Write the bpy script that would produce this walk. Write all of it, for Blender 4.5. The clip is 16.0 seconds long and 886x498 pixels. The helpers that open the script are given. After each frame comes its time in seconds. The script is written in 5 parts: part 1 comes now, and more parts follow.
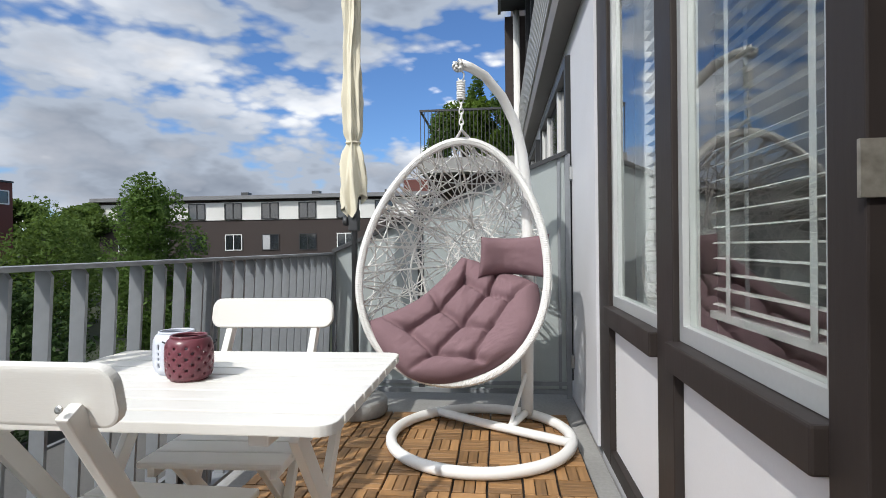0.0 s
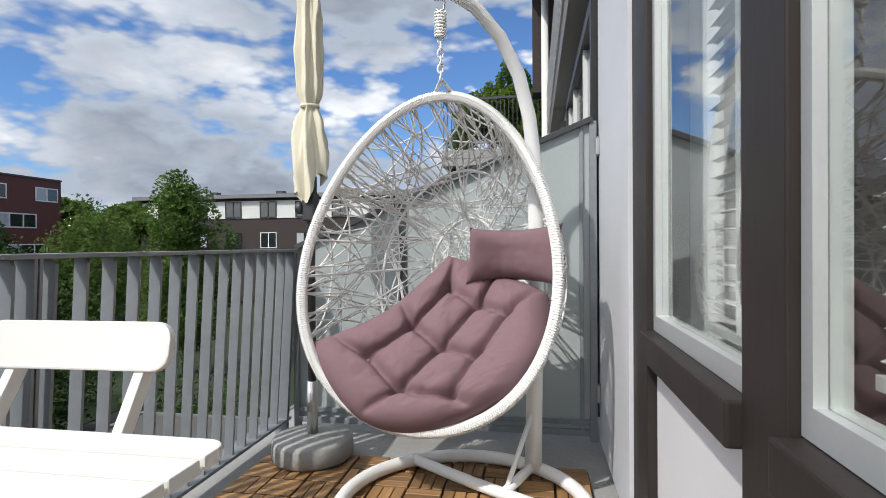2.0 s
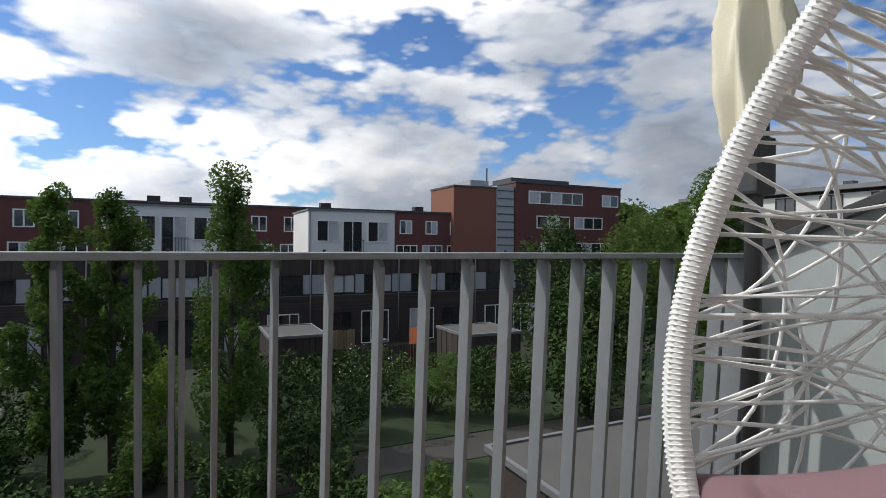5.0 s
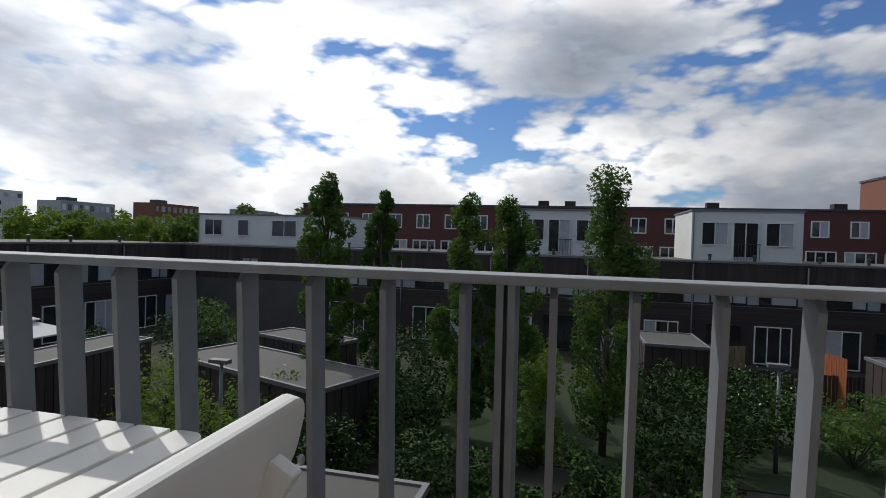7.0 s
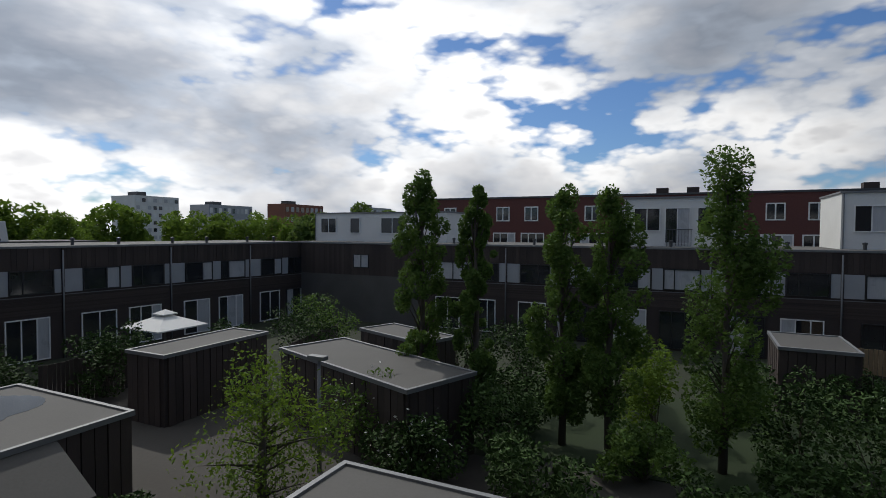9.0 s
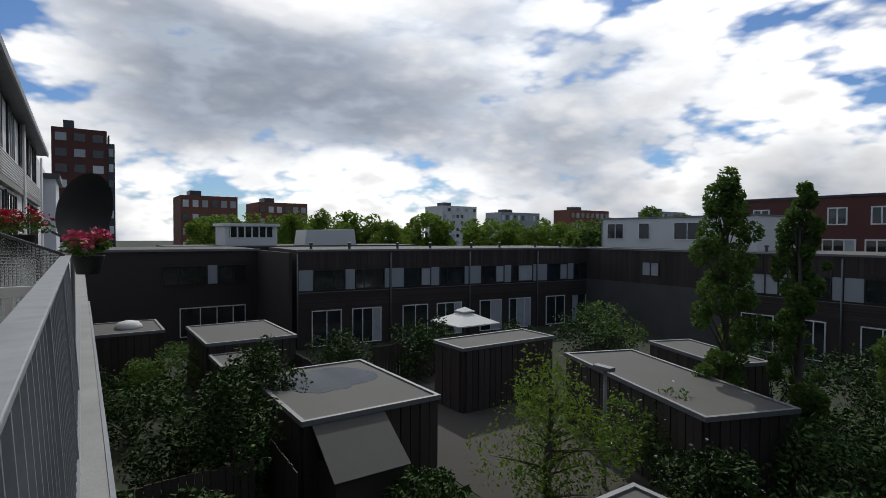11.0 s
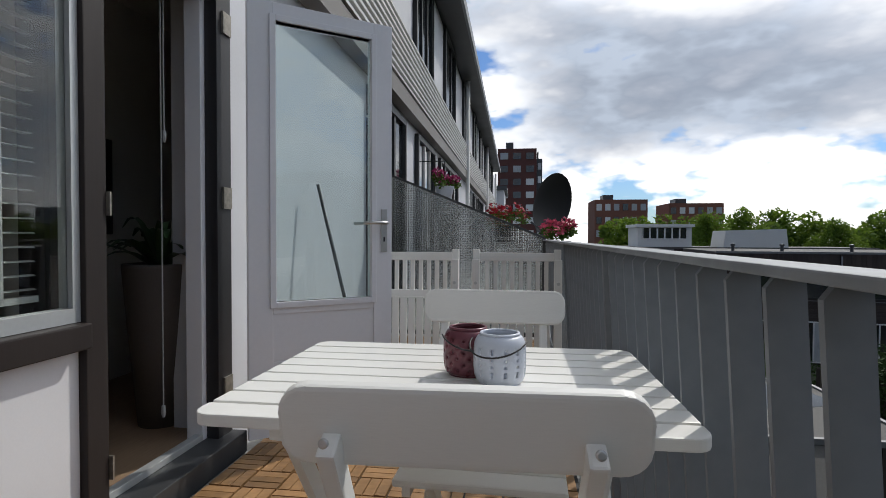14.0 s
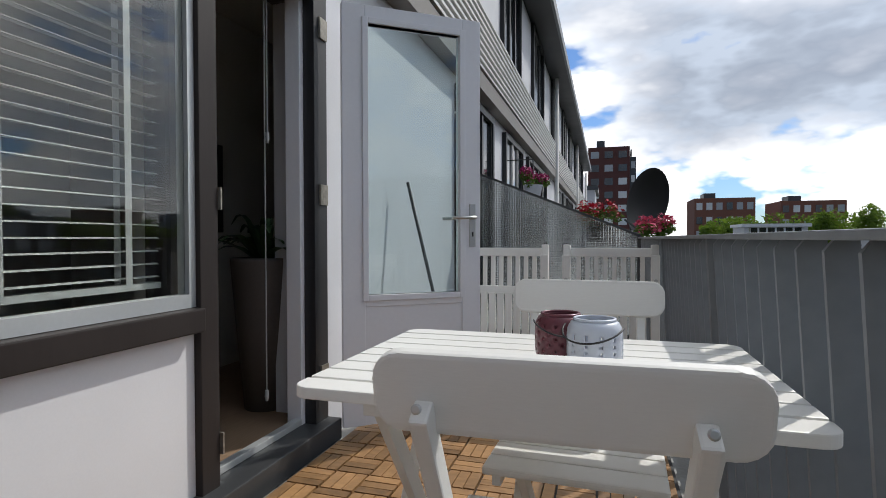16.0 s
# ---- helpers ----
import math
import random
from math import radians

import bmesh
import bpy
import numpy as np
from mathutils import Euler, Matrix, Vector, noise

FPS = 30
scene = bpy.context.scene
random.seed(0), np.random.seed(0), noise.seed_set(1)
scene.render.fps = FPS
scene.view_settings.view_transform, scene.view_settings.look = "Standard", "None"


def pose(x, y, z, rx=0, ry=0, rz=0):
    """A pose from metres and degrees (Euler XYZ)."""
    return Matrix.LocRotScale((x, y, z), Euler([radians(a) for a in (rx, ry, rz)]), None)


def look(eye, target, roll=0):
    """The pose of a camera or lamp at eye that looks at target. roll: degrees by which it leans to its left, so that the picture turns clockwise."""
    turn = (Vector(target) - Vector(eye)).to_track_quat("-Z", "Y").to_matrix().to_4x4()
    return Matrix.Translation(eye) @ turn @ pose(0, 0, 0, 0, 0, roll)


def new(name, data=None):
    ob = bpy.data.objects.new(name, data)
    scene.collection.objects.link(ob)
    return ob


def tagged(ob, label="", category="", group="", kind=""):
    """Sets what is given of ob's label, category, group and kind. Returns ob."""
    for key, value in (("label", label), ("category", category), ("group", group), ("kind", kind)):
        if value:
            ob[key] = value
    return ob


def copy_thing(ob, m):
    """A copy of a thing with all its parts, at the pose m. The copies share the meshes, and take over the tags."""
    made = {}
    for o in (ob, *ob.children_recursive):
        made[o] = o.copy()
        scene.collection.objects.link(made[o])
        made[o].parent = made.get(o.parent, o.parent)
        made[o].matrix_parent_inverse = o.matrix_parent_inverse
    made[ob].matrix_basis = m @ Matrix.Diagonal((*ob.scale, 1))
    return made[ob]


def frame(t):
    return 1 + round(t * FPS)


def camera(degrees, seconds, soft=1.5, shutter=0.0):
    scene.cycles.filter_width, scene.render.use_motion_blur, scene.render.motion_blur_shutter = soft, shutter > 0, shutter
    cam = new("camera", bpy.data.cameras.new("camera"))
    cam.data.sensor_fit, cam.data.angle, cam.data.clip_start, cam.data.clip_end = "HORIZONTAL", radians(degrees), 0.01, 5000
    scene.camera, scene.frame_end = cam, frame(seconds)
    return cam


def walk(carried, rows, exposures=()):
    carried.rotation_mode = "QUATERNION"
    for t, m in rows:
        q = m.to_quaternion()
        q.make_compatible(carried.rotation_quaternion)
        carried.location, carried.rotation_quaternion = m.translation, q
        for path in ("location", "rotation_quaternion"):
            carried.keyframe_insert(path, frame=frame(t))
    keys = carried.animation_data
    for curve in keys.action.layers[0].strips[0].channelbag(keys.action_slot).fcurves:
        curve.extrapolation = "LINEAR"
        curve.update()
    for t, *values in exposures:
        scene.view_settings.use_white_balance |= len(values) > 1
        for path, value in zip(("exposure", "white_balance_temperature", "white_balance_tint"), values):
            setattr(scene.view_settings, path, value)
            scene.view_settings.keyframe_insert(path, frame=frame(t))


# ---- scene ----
import itertools
cam = camera(79.6, 16.0, soft=0.9)
PATH = [
    (0, (-0.498, -0.248, 1.021), (-0.707, 1.742, 1.01), -0.7),
    (0.5, (-0.48, -0.137, 1.021), (-0.691, 1.852, 1.005), -0.7),
    (1, (-0.392, 0.107, 1.014), (-0.616, 2.095, 0.995), -0.7),
    (1.5, (-0.333, 0.314, 1.003), (-0.611, 2.294, 0.985), -0.7),
    (2, (-0.335, 0.563, 1.0), (-0.674, 2.534, 0.986), -0.4),
    (2.5, (-0.341, 0.802, 0.995), (-0.801, 2.749, 0.983), -0.1),
    (3, (-0.321, 1.049, 0.993), (-1.085, 2.897, 0.982), -0.2),
    (3.5, (-0.376, 1.28, 0.987), (-1.441, 2.973, 0.977), 0.1),
    (4, (-0.459, 1.462, 1.001), (-1.79, 2.955, 0.984), -0.0),
    (4.5, (-0.569, 1.648, 0.996), (-2.128, 2.901, 0.982), 0.3),
    (5, (-0.597, 1.786, 1.001), (-2.399, 2.653, 0.987), 0.5),
    (7.5, (-1.17, 1.897, 1.045), (-3.065, 1.258, 1.001), 1.4),
    (8, (-1.454, 2.236, 1.069), (-3.31, 1.494, 1.015), 0.8),
    (10.5, (-1.748, 2.345, 1.231), (-3.191, 0.961, 1.17), 0.4),
    (11, (-1.762, 2.13, 1.17), (-2.888, 0.478, 1.118), 0.3),
    (11.5, (-1.724, 2.058, 1.214), (-2.605, 0.264, 1.156), 0.2),
    (12, (-1.58, 2.176, 1.196), (-2.145, 0.258, 1.136), 0.4),
    (12.5, (-1.493, 2.133, 1.144), (-1.767, 0.152, 1.089), 0.2),
    (13, (-1.428, 2.122, 1.083), (-1.482, 0.123, 1.03), 0.0),
    (13.5, (-1.375, 2.131, 1.045), (-1.247, 0.135, 0.997), 0.2),
    (14, (-1.346, 2.145, 1.015), (-1.08, 0.163, 0.967), 0.2),
    (14.5, (-1.329, 2.139, 0.989), (-0.948, 0.176, 0.945), 0.2),
    (15, (-1.33, 2.13, 0.976), (-0.854, 0.188, 0.934), 0.0),
    (15.5, (-1.33, 2.133, 0.974), (-0.791, 0.207, 0.933), 0.0),
    (16, (-1.338, 2.135, 0.974), (-0.752, 0.223, 0.935), -0.1),
]
EXPOSURE = [(0.0, -0.08), (3.5, -0.03), (5.0, -0.35), (7.5, -0.85), (8.0, -0.9), (11.0, -0.95), (13.0, -0.85), (14.0, -0.6), (16.0, -0.42)]
walk(cam, [(r[0], look(*r[1:])) for r in PATH], EXPOSURE)

# ---- light ----
world = bpy.data.worlds.new("sky")
scene.world = world
world.use_nodes = True
wn = world.node_tree
SUN_AZ, SUN_EL = radians(214), radians(46)


def wnode(kind, **props):
    n = wn.nodes.new(kind)
    for k, v in props.items():
        n.inputs[k].default_value = v
    return n


def wmath(op, a, b=None, clamp=False):
    n = wn.nodes.new("ShaderNodeMath")
    n.operation, n.use_clamp = op, clamp
    for i, v in enumerate((a, b)):
        if v is None:
            continue
        if isinstance(v, (int, float)):
            n.inputs[i].default_value = v
        else:
            wn.links.new(v, n.inputs[i])
    return n.outputs[0]


def wramp(fac, stops):
    n = wn.nodes.new("ShaderNodeValToRGB")
    wn.links.new(fac, n.inputs[0])
    el = n.color_ramp.elements
    while len(el) < len(stops):
        el.new(0.5)
    for e, (p, c) in zip(el, stops):
        e.position, e.color = p, (*c, 1)
    return n.outputs[0]


sky = wn.nodes.new("ShaderNodeTexSky")
sky.sky_type, sky.sun_disc = "NISHITA", False
sky.sun_elevation, sky.sun_rotation = SUN_EL, SUN_AZ
sky.air_density, sky.dust_density, sky.ozone_density = 1.0, 0.6, 2.5
# broken cumulus: layers of noise on a flat ceiling of cloud seen in perspective
tc = wn.nodes.new("ShaderNodeTexCoord")
sep = wn.nodes.new("ShaderNodeSeparateXYZ")
wn.links.new(tc.outputs["Generated"], sep.inputs[0])
up = wmath("ADD", wmath("MAXIMUM", sep.outputs[2], 0.0), 0.55)
flat = wn.nodes.new("ShaderNodeCombineXYZ")
wn.links.new(wmath("DIVIDE", sep.outputs[0], up), flat.inputs[0])
wn.links.new(wmath("DIVIDE", sep.outputs[1], up), flat.inputs[1])
wn.links.new(wmath("MULTIPLY", sep.outputs[2], 2.3), flat.inputs[2])


def wnoise(offset, scale, detail, rough, squash=1.0):
    m = wn.nodes.new("ShaderNodeMapping")
    m.inputs["Location"].default_value = offset
    m.inputs["Scale"].default_value = (1, 1, squash)
    wn.links.new(flat.outputs[0], m.inputs[0])
    n = wnode("ShaderNodeTexNoise", Scale=scale, Detail=detail, Roughness=rough)
    wn.links.new(m.outputs[0], n.inputs["Vector"])
    return n.outputs["Fac"]


lump = wn.nodes.new("ShaderNodeTexVoronoi")
lump.feature = "SMOOTH_F1"
lump.inputs["Scale"].default_value, lump.inputs["Smoothness"].default_value = 5.5, 0.35
lump.inputs["Detail"].default_value, lump.inputs["Roughness"].default_value = 3.0, 0.55
wn.links.new(flat.outputs[0], lump.inputs["Vector"])
puff = wmath("SUBTRACT", 0.85, lump.outputs["Distance"])
big = wnoise((3.1, 7.4, 0.0), 1.5, 6, 0.5)
above = wnoise((3.1, 7.4, 0.17), 1.5, 6, 0.5)
fine = wnoise((9.2, 1.7, 2.0), 5.5, 8, 0.6)
lumps = wmath("ADD", wmath("MULTIPLY", puff, 0.22), wmath("MULTIPLY", fine, 0.18))
south = wmath("ADD", wmath("MULTIPLY", sep.outputs[1], -0.05), wmath("MULTIPLY", sep.outputs[0], -0.035))
body = wmath("ADD", wmath("ADD", wmath("MULTIPLY", big, 0.62), lumps), south)
cover = wramp(body, [(0.288, (0, 0, 0)), (0.35, (1, 1, 1))])
shade = wmath("SUBTRACT", wmath("SUBTRACT", above, south), wmath("MULTIPLY", wmath("SUBTRACT", lumps, 0.14), 0.9))
tone = wramp(shade, [(0.40, (1.12, 1.12, 1.12)), (0.48, (0.86, 0.88, 0.91)), (0.56, (0.55, 0.59, 0.66)), (0.66, (0.36, 0.41, 0.49))])
rim = wramp(body, [(0.38, (1.2, 1.2, 1.2)), (0.46, (0.9, 0.9, 0.91)), (0.56, (0.72, 0.73, 0.76))])
lit = wn.nodes.new("ShaderNodeMix")
lit.data_type, lit.blend_type = "RGBA", "MULTIPLY"
lit.inputs[0].default_value = 1.0
wn.links.new(tone, lit.inputs[6])
wn.links.new(rim, lit.inputs[7])
glow = wn.nodes.new("ShaderNodeVectorMath")
glow.operation = "DOT_PRODUCT"
sund = (math.sin(SUN_AZ) * math.cos(SUN_EL), math.cos(SUN_AZ) * math.cos(SUN_EL), math.sin(SUN_EL))
glow.inputs[1].default_value = sund
wn.links.new(tc.outputs["Generated"], glow.inputs[0])
gain = wmath("ADD", 0.82, wmath("MULTIPLY", wmath("POWER", wmath("MAXIMUM", glow.outputs["Value"], 0.0), 2.5), 0.95))
cloudcol = wn.nodes.new("ShaderNodeVectorMath")
cloudcol.operation = "SCALE"
wn.links.new(lit.outputs[2], cloudcol.inputs[0])
wn.links.new(wmath("MULTIPLY", gain, 11.3), cloudcol.inputs["Scale"])
deep = wn.nodes.new("ShaderNodeMix")
deep.data_type, deep.blend_type = "RGBA", "MULTIPLY"
deep.inputs[0].default_value = 1.0
deep.inputs[7].default_value = (0.72, 0.97, 1.3, 1)
wn.links.new(sky.outputs[0], deep.inputs[6])
mixs = wn.nodes.new("ShaderNodeMix")
mixs.data_type = "RGBA"
wn.links.new(cover, mixs.inputs[0])
wn.links.new(deep.outputs[2], mixs.inputs[6])
wn.links.new(cloudcol.outputs[0], mixs.inputs[7])
wn.links.new(mixs.outputs[2], wn.nodes["Background"].inputs[0])
wn.nodes["Background"].inputs[1].default_value = 0.12

sun = new("sun", bpy.data.lights.new("sun", "SUN"))
sun.data.energy, sun.data.angle, sun.data.color = 3.4, radians(0.7), (1, 0.965, 0.91)
sun.matrix_world = look(tuple(20 * c for c in sund), (0, 0, 0))

# ---- materials ----
MATS = {}


def mat(name, base, rough=0.5, metal=0.0, grain=0.1, scale=20.0, bump=0.1, stain=0.12, stain_scale=1.5, stretch=(1, 1, 1), rand=0.0, island=False, spec=0.5, coat=0.0, obj=True):
    """A procedural surface: base colour varied by a fine grain and large stains, with relief and uneven gloss."""
    if name in MATS:
        return MATS[name]
    m = bpy.data.materials.new(name)
    m.use_nodes = True
    nt = m.node_tree
    b = nt.nodes["Principled BSDF"]
    tcn = nt.nodes.new("ShaderNodeTexCoord")
    mp = nt.nodes.new("ShaderNodeMapping")
    mp.inputs["Scale"].default_value = stretch
    src = tcn.outputs["Object"] if obj else nt.nodes.new("ShaderNodeNewGeometry").outputs["Position"]
    nt.links.new(src, mp.inputs[0])
    n1 = nt.nodes.new("ShaderNodeTexNoise")
    n1.inputs["Scale"].default_value, n1.inputs["Detail"].default_value = scale, 5
    n2 = nt.nodes.new("ShaderNodeTexNoise")
    n2.inputs["Scale"].default_value, n2.inputs["Detail"].default_value = stain_scale, 4
    nt.links.new(mp.outputs[0], n1.inputs["Vector"])
    nt.links.new(src, n2.inputs["Vector"])

    def math_node(op, x, y):
        q = nt.nodes.new("ShaderNodeMath")
        q.operation = op
        for i, v in enumerate((x, y)):
            if isinstance(v, (int, float)):
                q.inputs[i].default_value = v
            else:
                nt.links.new(v, q.inputs[i])
        return q.outputs[0]

    f = math_node("ADD", math_node("MULTIPLY", math_node("SUBTRACT", n1.outputs["Fac"], 0.5), 2 * grain), math_node("MULTIPLY", math_node("SUBTRACT", n2.outputs["Fac"], 0.5), 2 * stain))
    if rand:
        r = nt.nodes.new("ShaderNodeNewGeometry").outputs["Random Per Island"] if island else nt.nodes.new("ShaderNodeObjectInfo").outputs["Random"]
        f = math_node("ADD", f, math_node("MULTIPLY", math_node("SUBTRACT", r, 0.5), 2 * rand))
    f = math_node("ADD", f, 1.0)
    sc = nt.nodes.new("ShaderNodeVectorMath")
    sc.operation = "SCALE"
    sc.inputs[0].default_value = base
    nt.links.new(f, sc.inputs["Scale"])
    nt.links.new(sc.outputs[0], b.inputs["Base Color"])
    nt.links.new(math_node("ADD", rough, math_node("MULTIPLY", math_node("SUBTRACT", n2.outputs["Fac"], 0.5), 0.25)), b.inputs["Roughness"])
    b.inputs["Metallic"].default_value = metal
    b.inputs["Specular IOR Level"].default_value = spec
    b.inputs["Coat Weight"].default_value = coat
    if bump:
        bp = nt.nodes.new("ShaderNodeBump")
        bp.inputs["Strength"].default_value, bp.inputs["Distance"].default_value = bump, 0.004
        nt.links.new(n1.outputs["Fac"], bp.inputs["Height"])
        nt.links.new(bp.outputs[0], b.inputs["Normal"])
    MATS[name] = m
    return m


def glass_mat(name, tint=(0.9, 0.95, 0.93), rough=0.0, bump=0.0, mix=0.0):
    m = bpy.data.materials.new(name)
    m.use_nodes = True
    b = m.node_tree.nodes["Principled BSDF"]
    b.inputs["Base Color"].default_value = (*tint, 1)
    b.inputs["Transmission Weight"].default_value = 1.0
    b.inputs["Roughness"].default_value = rough
    b.inputs["IOR"].default_value = 1.5
    if bump:
        nt = m.node_tree
        t = nt.nodes.new("ShaderNodeTexCoord")
        w1, w2 = nt.nodes.new("ShaderNodeTexWave"), nt.nodes.new("ShaderNodeTexWave")
        for w, d in ((w1, "X"), (w2, "Z")):
            w.bands_direction = d
            w.inputs["Scale"].default_value = 13.0
            w.inputs["Distortion"].default_value = 0.3
            nt.links.new(t.outputs["Object"], w.inputs["Vector"])
        mx = nt.nodes.new("ShaderNodeMath")
        mx.operation = "MAXIMUM"
        nt.links.new(w1.outputs["Fac"], mx.inputs[0])
        nt.links.new(w2.outputs["Fac"], mx.inputs[1])
        bp = nt.nodes.new("ShaderNodeBump")
        bp.inputs["Strength"].default_value, bp.inputs["Distance"].default_value = bump, 0.01
        nt.links.new(mx.outputs[0], bp.inputs["Height"])
        nt.links.new(bp.outputs[0], b.inputs["Normal"])
    return m


WHITE = mat("white_lacquered_wood", (0.82, 0.81, 0.77), 0.42, grain=0.03, scale=60, bump=0.06, stain=0.04, stretch=(1, 8, 8))
WHITE_TUBE = mat("white_powder_coat", (0.84, 0.84, 0.82), 0.38, grain=0.03, scale=90, bump=0.05, stain=0.04)
WICKER = mat("white_resin_wicker", (0.78, 0.78, 0.76), 0.5, grain=0.08, scale=140, bump=0.15, stain=0.05)
CUSHION = mat("mauve_canvas", (0.215, 0.135, 0.15), 0.85, grain=0.1, scale=420, bump=0.25, stain=0.06, stain_scale=6, spec=0.2)
GALV = mat("galvanised_steel", (0.245, 0.262, 0.28), 0.55, 0.3, grain=0.14, scale=28, bump=0.04, stain=0.16, stain_scale=5)
GALVTOP = mat("weathered_galvanised_rail", (0.26, 0.275, 0.29), 0.6, 0.15, grain=0.2, scale=22, bump=0.05, stain=0.3, stain_scale=9)
TAUPE = mat("taupe_coated_steel", (0.17, 0.155, 0.138), 0.5, 0.1, grain=0.06, scale=20, bump=0.03, stain=0.15)
SLATE = mat("dark_steel", (0.06, 0.063, 0.066), 0.45, 0.3, grain=0.1, scale=40, bump=0.05)
CEMENT = mat("grey_fibre_cement", (0.36, 0.40, 0.40), 0.75, grain=0.06, scale=120, bump=0.06, stain=0.14, stain_scale=3)
CONCRETE = mat("weathered_concrete", (0.30, 0.30, 0.29), 0.85, grain=0.18, scale=60, bump=0.3, stain=0.3, stain_scale=2.5)
BROWN = mat("dark_brown_paint", (0.030, 0.024, 0.022), 0.5, spec=0.25, grain=0.12, scale=60, bump=0.08, stain=0.25, stain_scale=4, stretch=(1, 1, 0.15))
PANELW = mat("white_facade_panel", (0.72, 0.72, 0.735), 0.55, grain=0.03, scale=150, bump=0.03, stain=0.07, stain_scale=2)
PLASTER = mat("pale_grey_panel", (0.62, 0.63, 0.66), 0.6, grain=0.05, scale=120, bump=0.05, stain=0.08, stain_scale=3)
ALU = mat("anodised_aluminium", (0.55, 0.57, 0.57), 0.4, 0.5, grain=0.05, scale=80, bump=0.02)
BAND = mat("corrugated_silver_sheet", (0.5, 0.5, 0.485), 0.4, 0.4, grain=0.06, scale=12, bump=0.02, stain=0.12)
TEAK = mat("oiled_acacia", (0.30, 0.165, 0.068), 0.5, grain=0.4, scale=36, bump=0.25, stain=0.25, stain_scale=9, stretch=(0.12, 1.6, 1.6), rand=0.38)
TEAKREST = mat("oiled_acacia_joined", (0.30, 0.165, 0.068), 0.5, grain=0.4, scale=36, bump=0.25, stain=0.25, stain_scale=9, stretch=(0.5, 1.0, 1.0), rand=0.38, island=True)
CREAM = mat("cream_parasol_cloth", (0.74, 0.70, 0.56), 0.9, grain=0.06, scale=300, bump=0.2, stain=0.08, stain_scale=8, spec=0.2)
MAROON = mat("maroon_glazed_ceramic", (0.16, 0.045, 0.06), 0.3, grain=0.1, scale=60, bump=0.06, stain=0.1, stain_scale=20)
PALEBLUE = mat("pale_blue_glazed_ceramic", (0.62, 0.66, 0.74), 0.3, grain=0.05, scale=60, bump=0.05, stain=0.06, stain_scale=20)
BLACK = mat("black_plastic", (0.02, 0.02, 0.022), 0.5, grain=0.2, scale=80, bump=0.05)
STEEL = mat("brushed_steel", (0.6, 0.6, 0.58), 0.35, 1.0, grain=0.08, scale=120, bump=0.03)
PLATE = mat("worn_brass_plate", (0.30, 0.28, 0.24), 0.5, 0.6, grain=0.3, scale=60, bump=0.2, stain=0.4, stain_scale=30)
DOORW = mat("white_door_paint", (0.80, 0.81, 0.84), 0.4, grain=0.03, scale=50, bump=0.04, stain=0.05)
# White slats given a dimmed grey to stand in for shade behind the glass.
BLIND = mat("dimmed_white_blind_slat", (0.33, 0.34, 0.34), 0.45, grain=0.03, scale=50, bump=0.0)
INWALL = mat("interior_wall_paint", (0.62, 0.61, 0.56), 0.8, grain=0.03, scale=120, bump=0.05, stain=0.05)
LAMINATE = mat("oak_laminate", (0.28, 0.19, 0.12), 0.45, grain=0.3, scale=14, bump=0.08, stain=0.15, stretch=(8, 0.6, 1))
POTGREY = mat("taupe_planter", (0.10, 0.085, 0.075), 0.6, grain=0.1, scale=60, bump=0.1)
LEAF_IN = mat("dark_house_leaf", (0.03, 0.07, 0.025), 0.4, grain=0.3, scale=20, bump=0.1)
TIMBER = mat("dark_stained_boards", (0.05, 0.037, 0.032), 0.8, grain=0.3, scale=14, bump=0.3, stain=0.3, stain_scale=0.6, stretch=(6, 6, 0.5), obj=False, rand=0.25)
BRICKD = mat("dark_brown_brick", (0.042, 0.032, 0.029), 0.85, grain=0.3, scale=6, bump=0.3, stain=0.2, stain_scale=0.4, stretch=(1, 1, 5), obj=False)
BRICKR = mat("red_brown_brick", (0.115, 0.042, 0.035), 0.85, grain=0.25, scale=5, bump=0.3, stain=0.12, stain_scale=0.3, stretch=(1, 1, 4), obj=False)
BRICKO = mat("orange_brick", (0.21, 0.085, 0.055), 0.85, grain=0.2, scale=5, bump=0.3, stain=0.1, stain_scale=0.3, stretch=(1, 1, 4), obj=False)
RENDERW = mat("white_render", (0.66, 0.66, 0.63), 0.8, grain=0.05, scale=8, bump=0.1, stain=0.12, stain_scale=0.5, obj=False)
ROOFF = mat("grey_bitumen_felt", (0.085, 0.082, 0.075), 0.8, grain=0.15, scale=20, bump=0.15, stain=0.35, stain_scale=0.7, obj=False)
TRIMM = mat("zinc_roof_trim", (0.19, 0.195, 0.20), 0.55, 0.3, grain=0.08, scale=10, bump=0.05, obj=False)
WINDARK = mat("dark_window_glass", (0.02, 0.024, 0.028), 0.08, grain=0.3, scale=1.2, bump=0.0, stain=0.4, stain_scale=0.7, obj=False, spec=0.9)
CURTAIN = mat("pale_curtain_behind_glass", (0.42, 0.43, 0.44), 0.3, grain=0.2, scale=6, bump=0.0, stretch=(6, 6, 0.3), obj=False)
FRAMEW = mat("white_window_frame", (0.72, 0.72, 0.7), 0.5, grain=0.04, scale=20, bump=0.03, obj=False)
FRAMED = mat("black_window_frame", (0.02, 0.021, 0.022), 0.45, grain=0.1, scale=20, bump=0.03, obj=False)
GREYPAN = mat("pale_grey_cladding", (0.33, 0.345, 0.36), 0.65, grain=0.05, scale=10, bump=0.05, stain=0.1, obj=False)
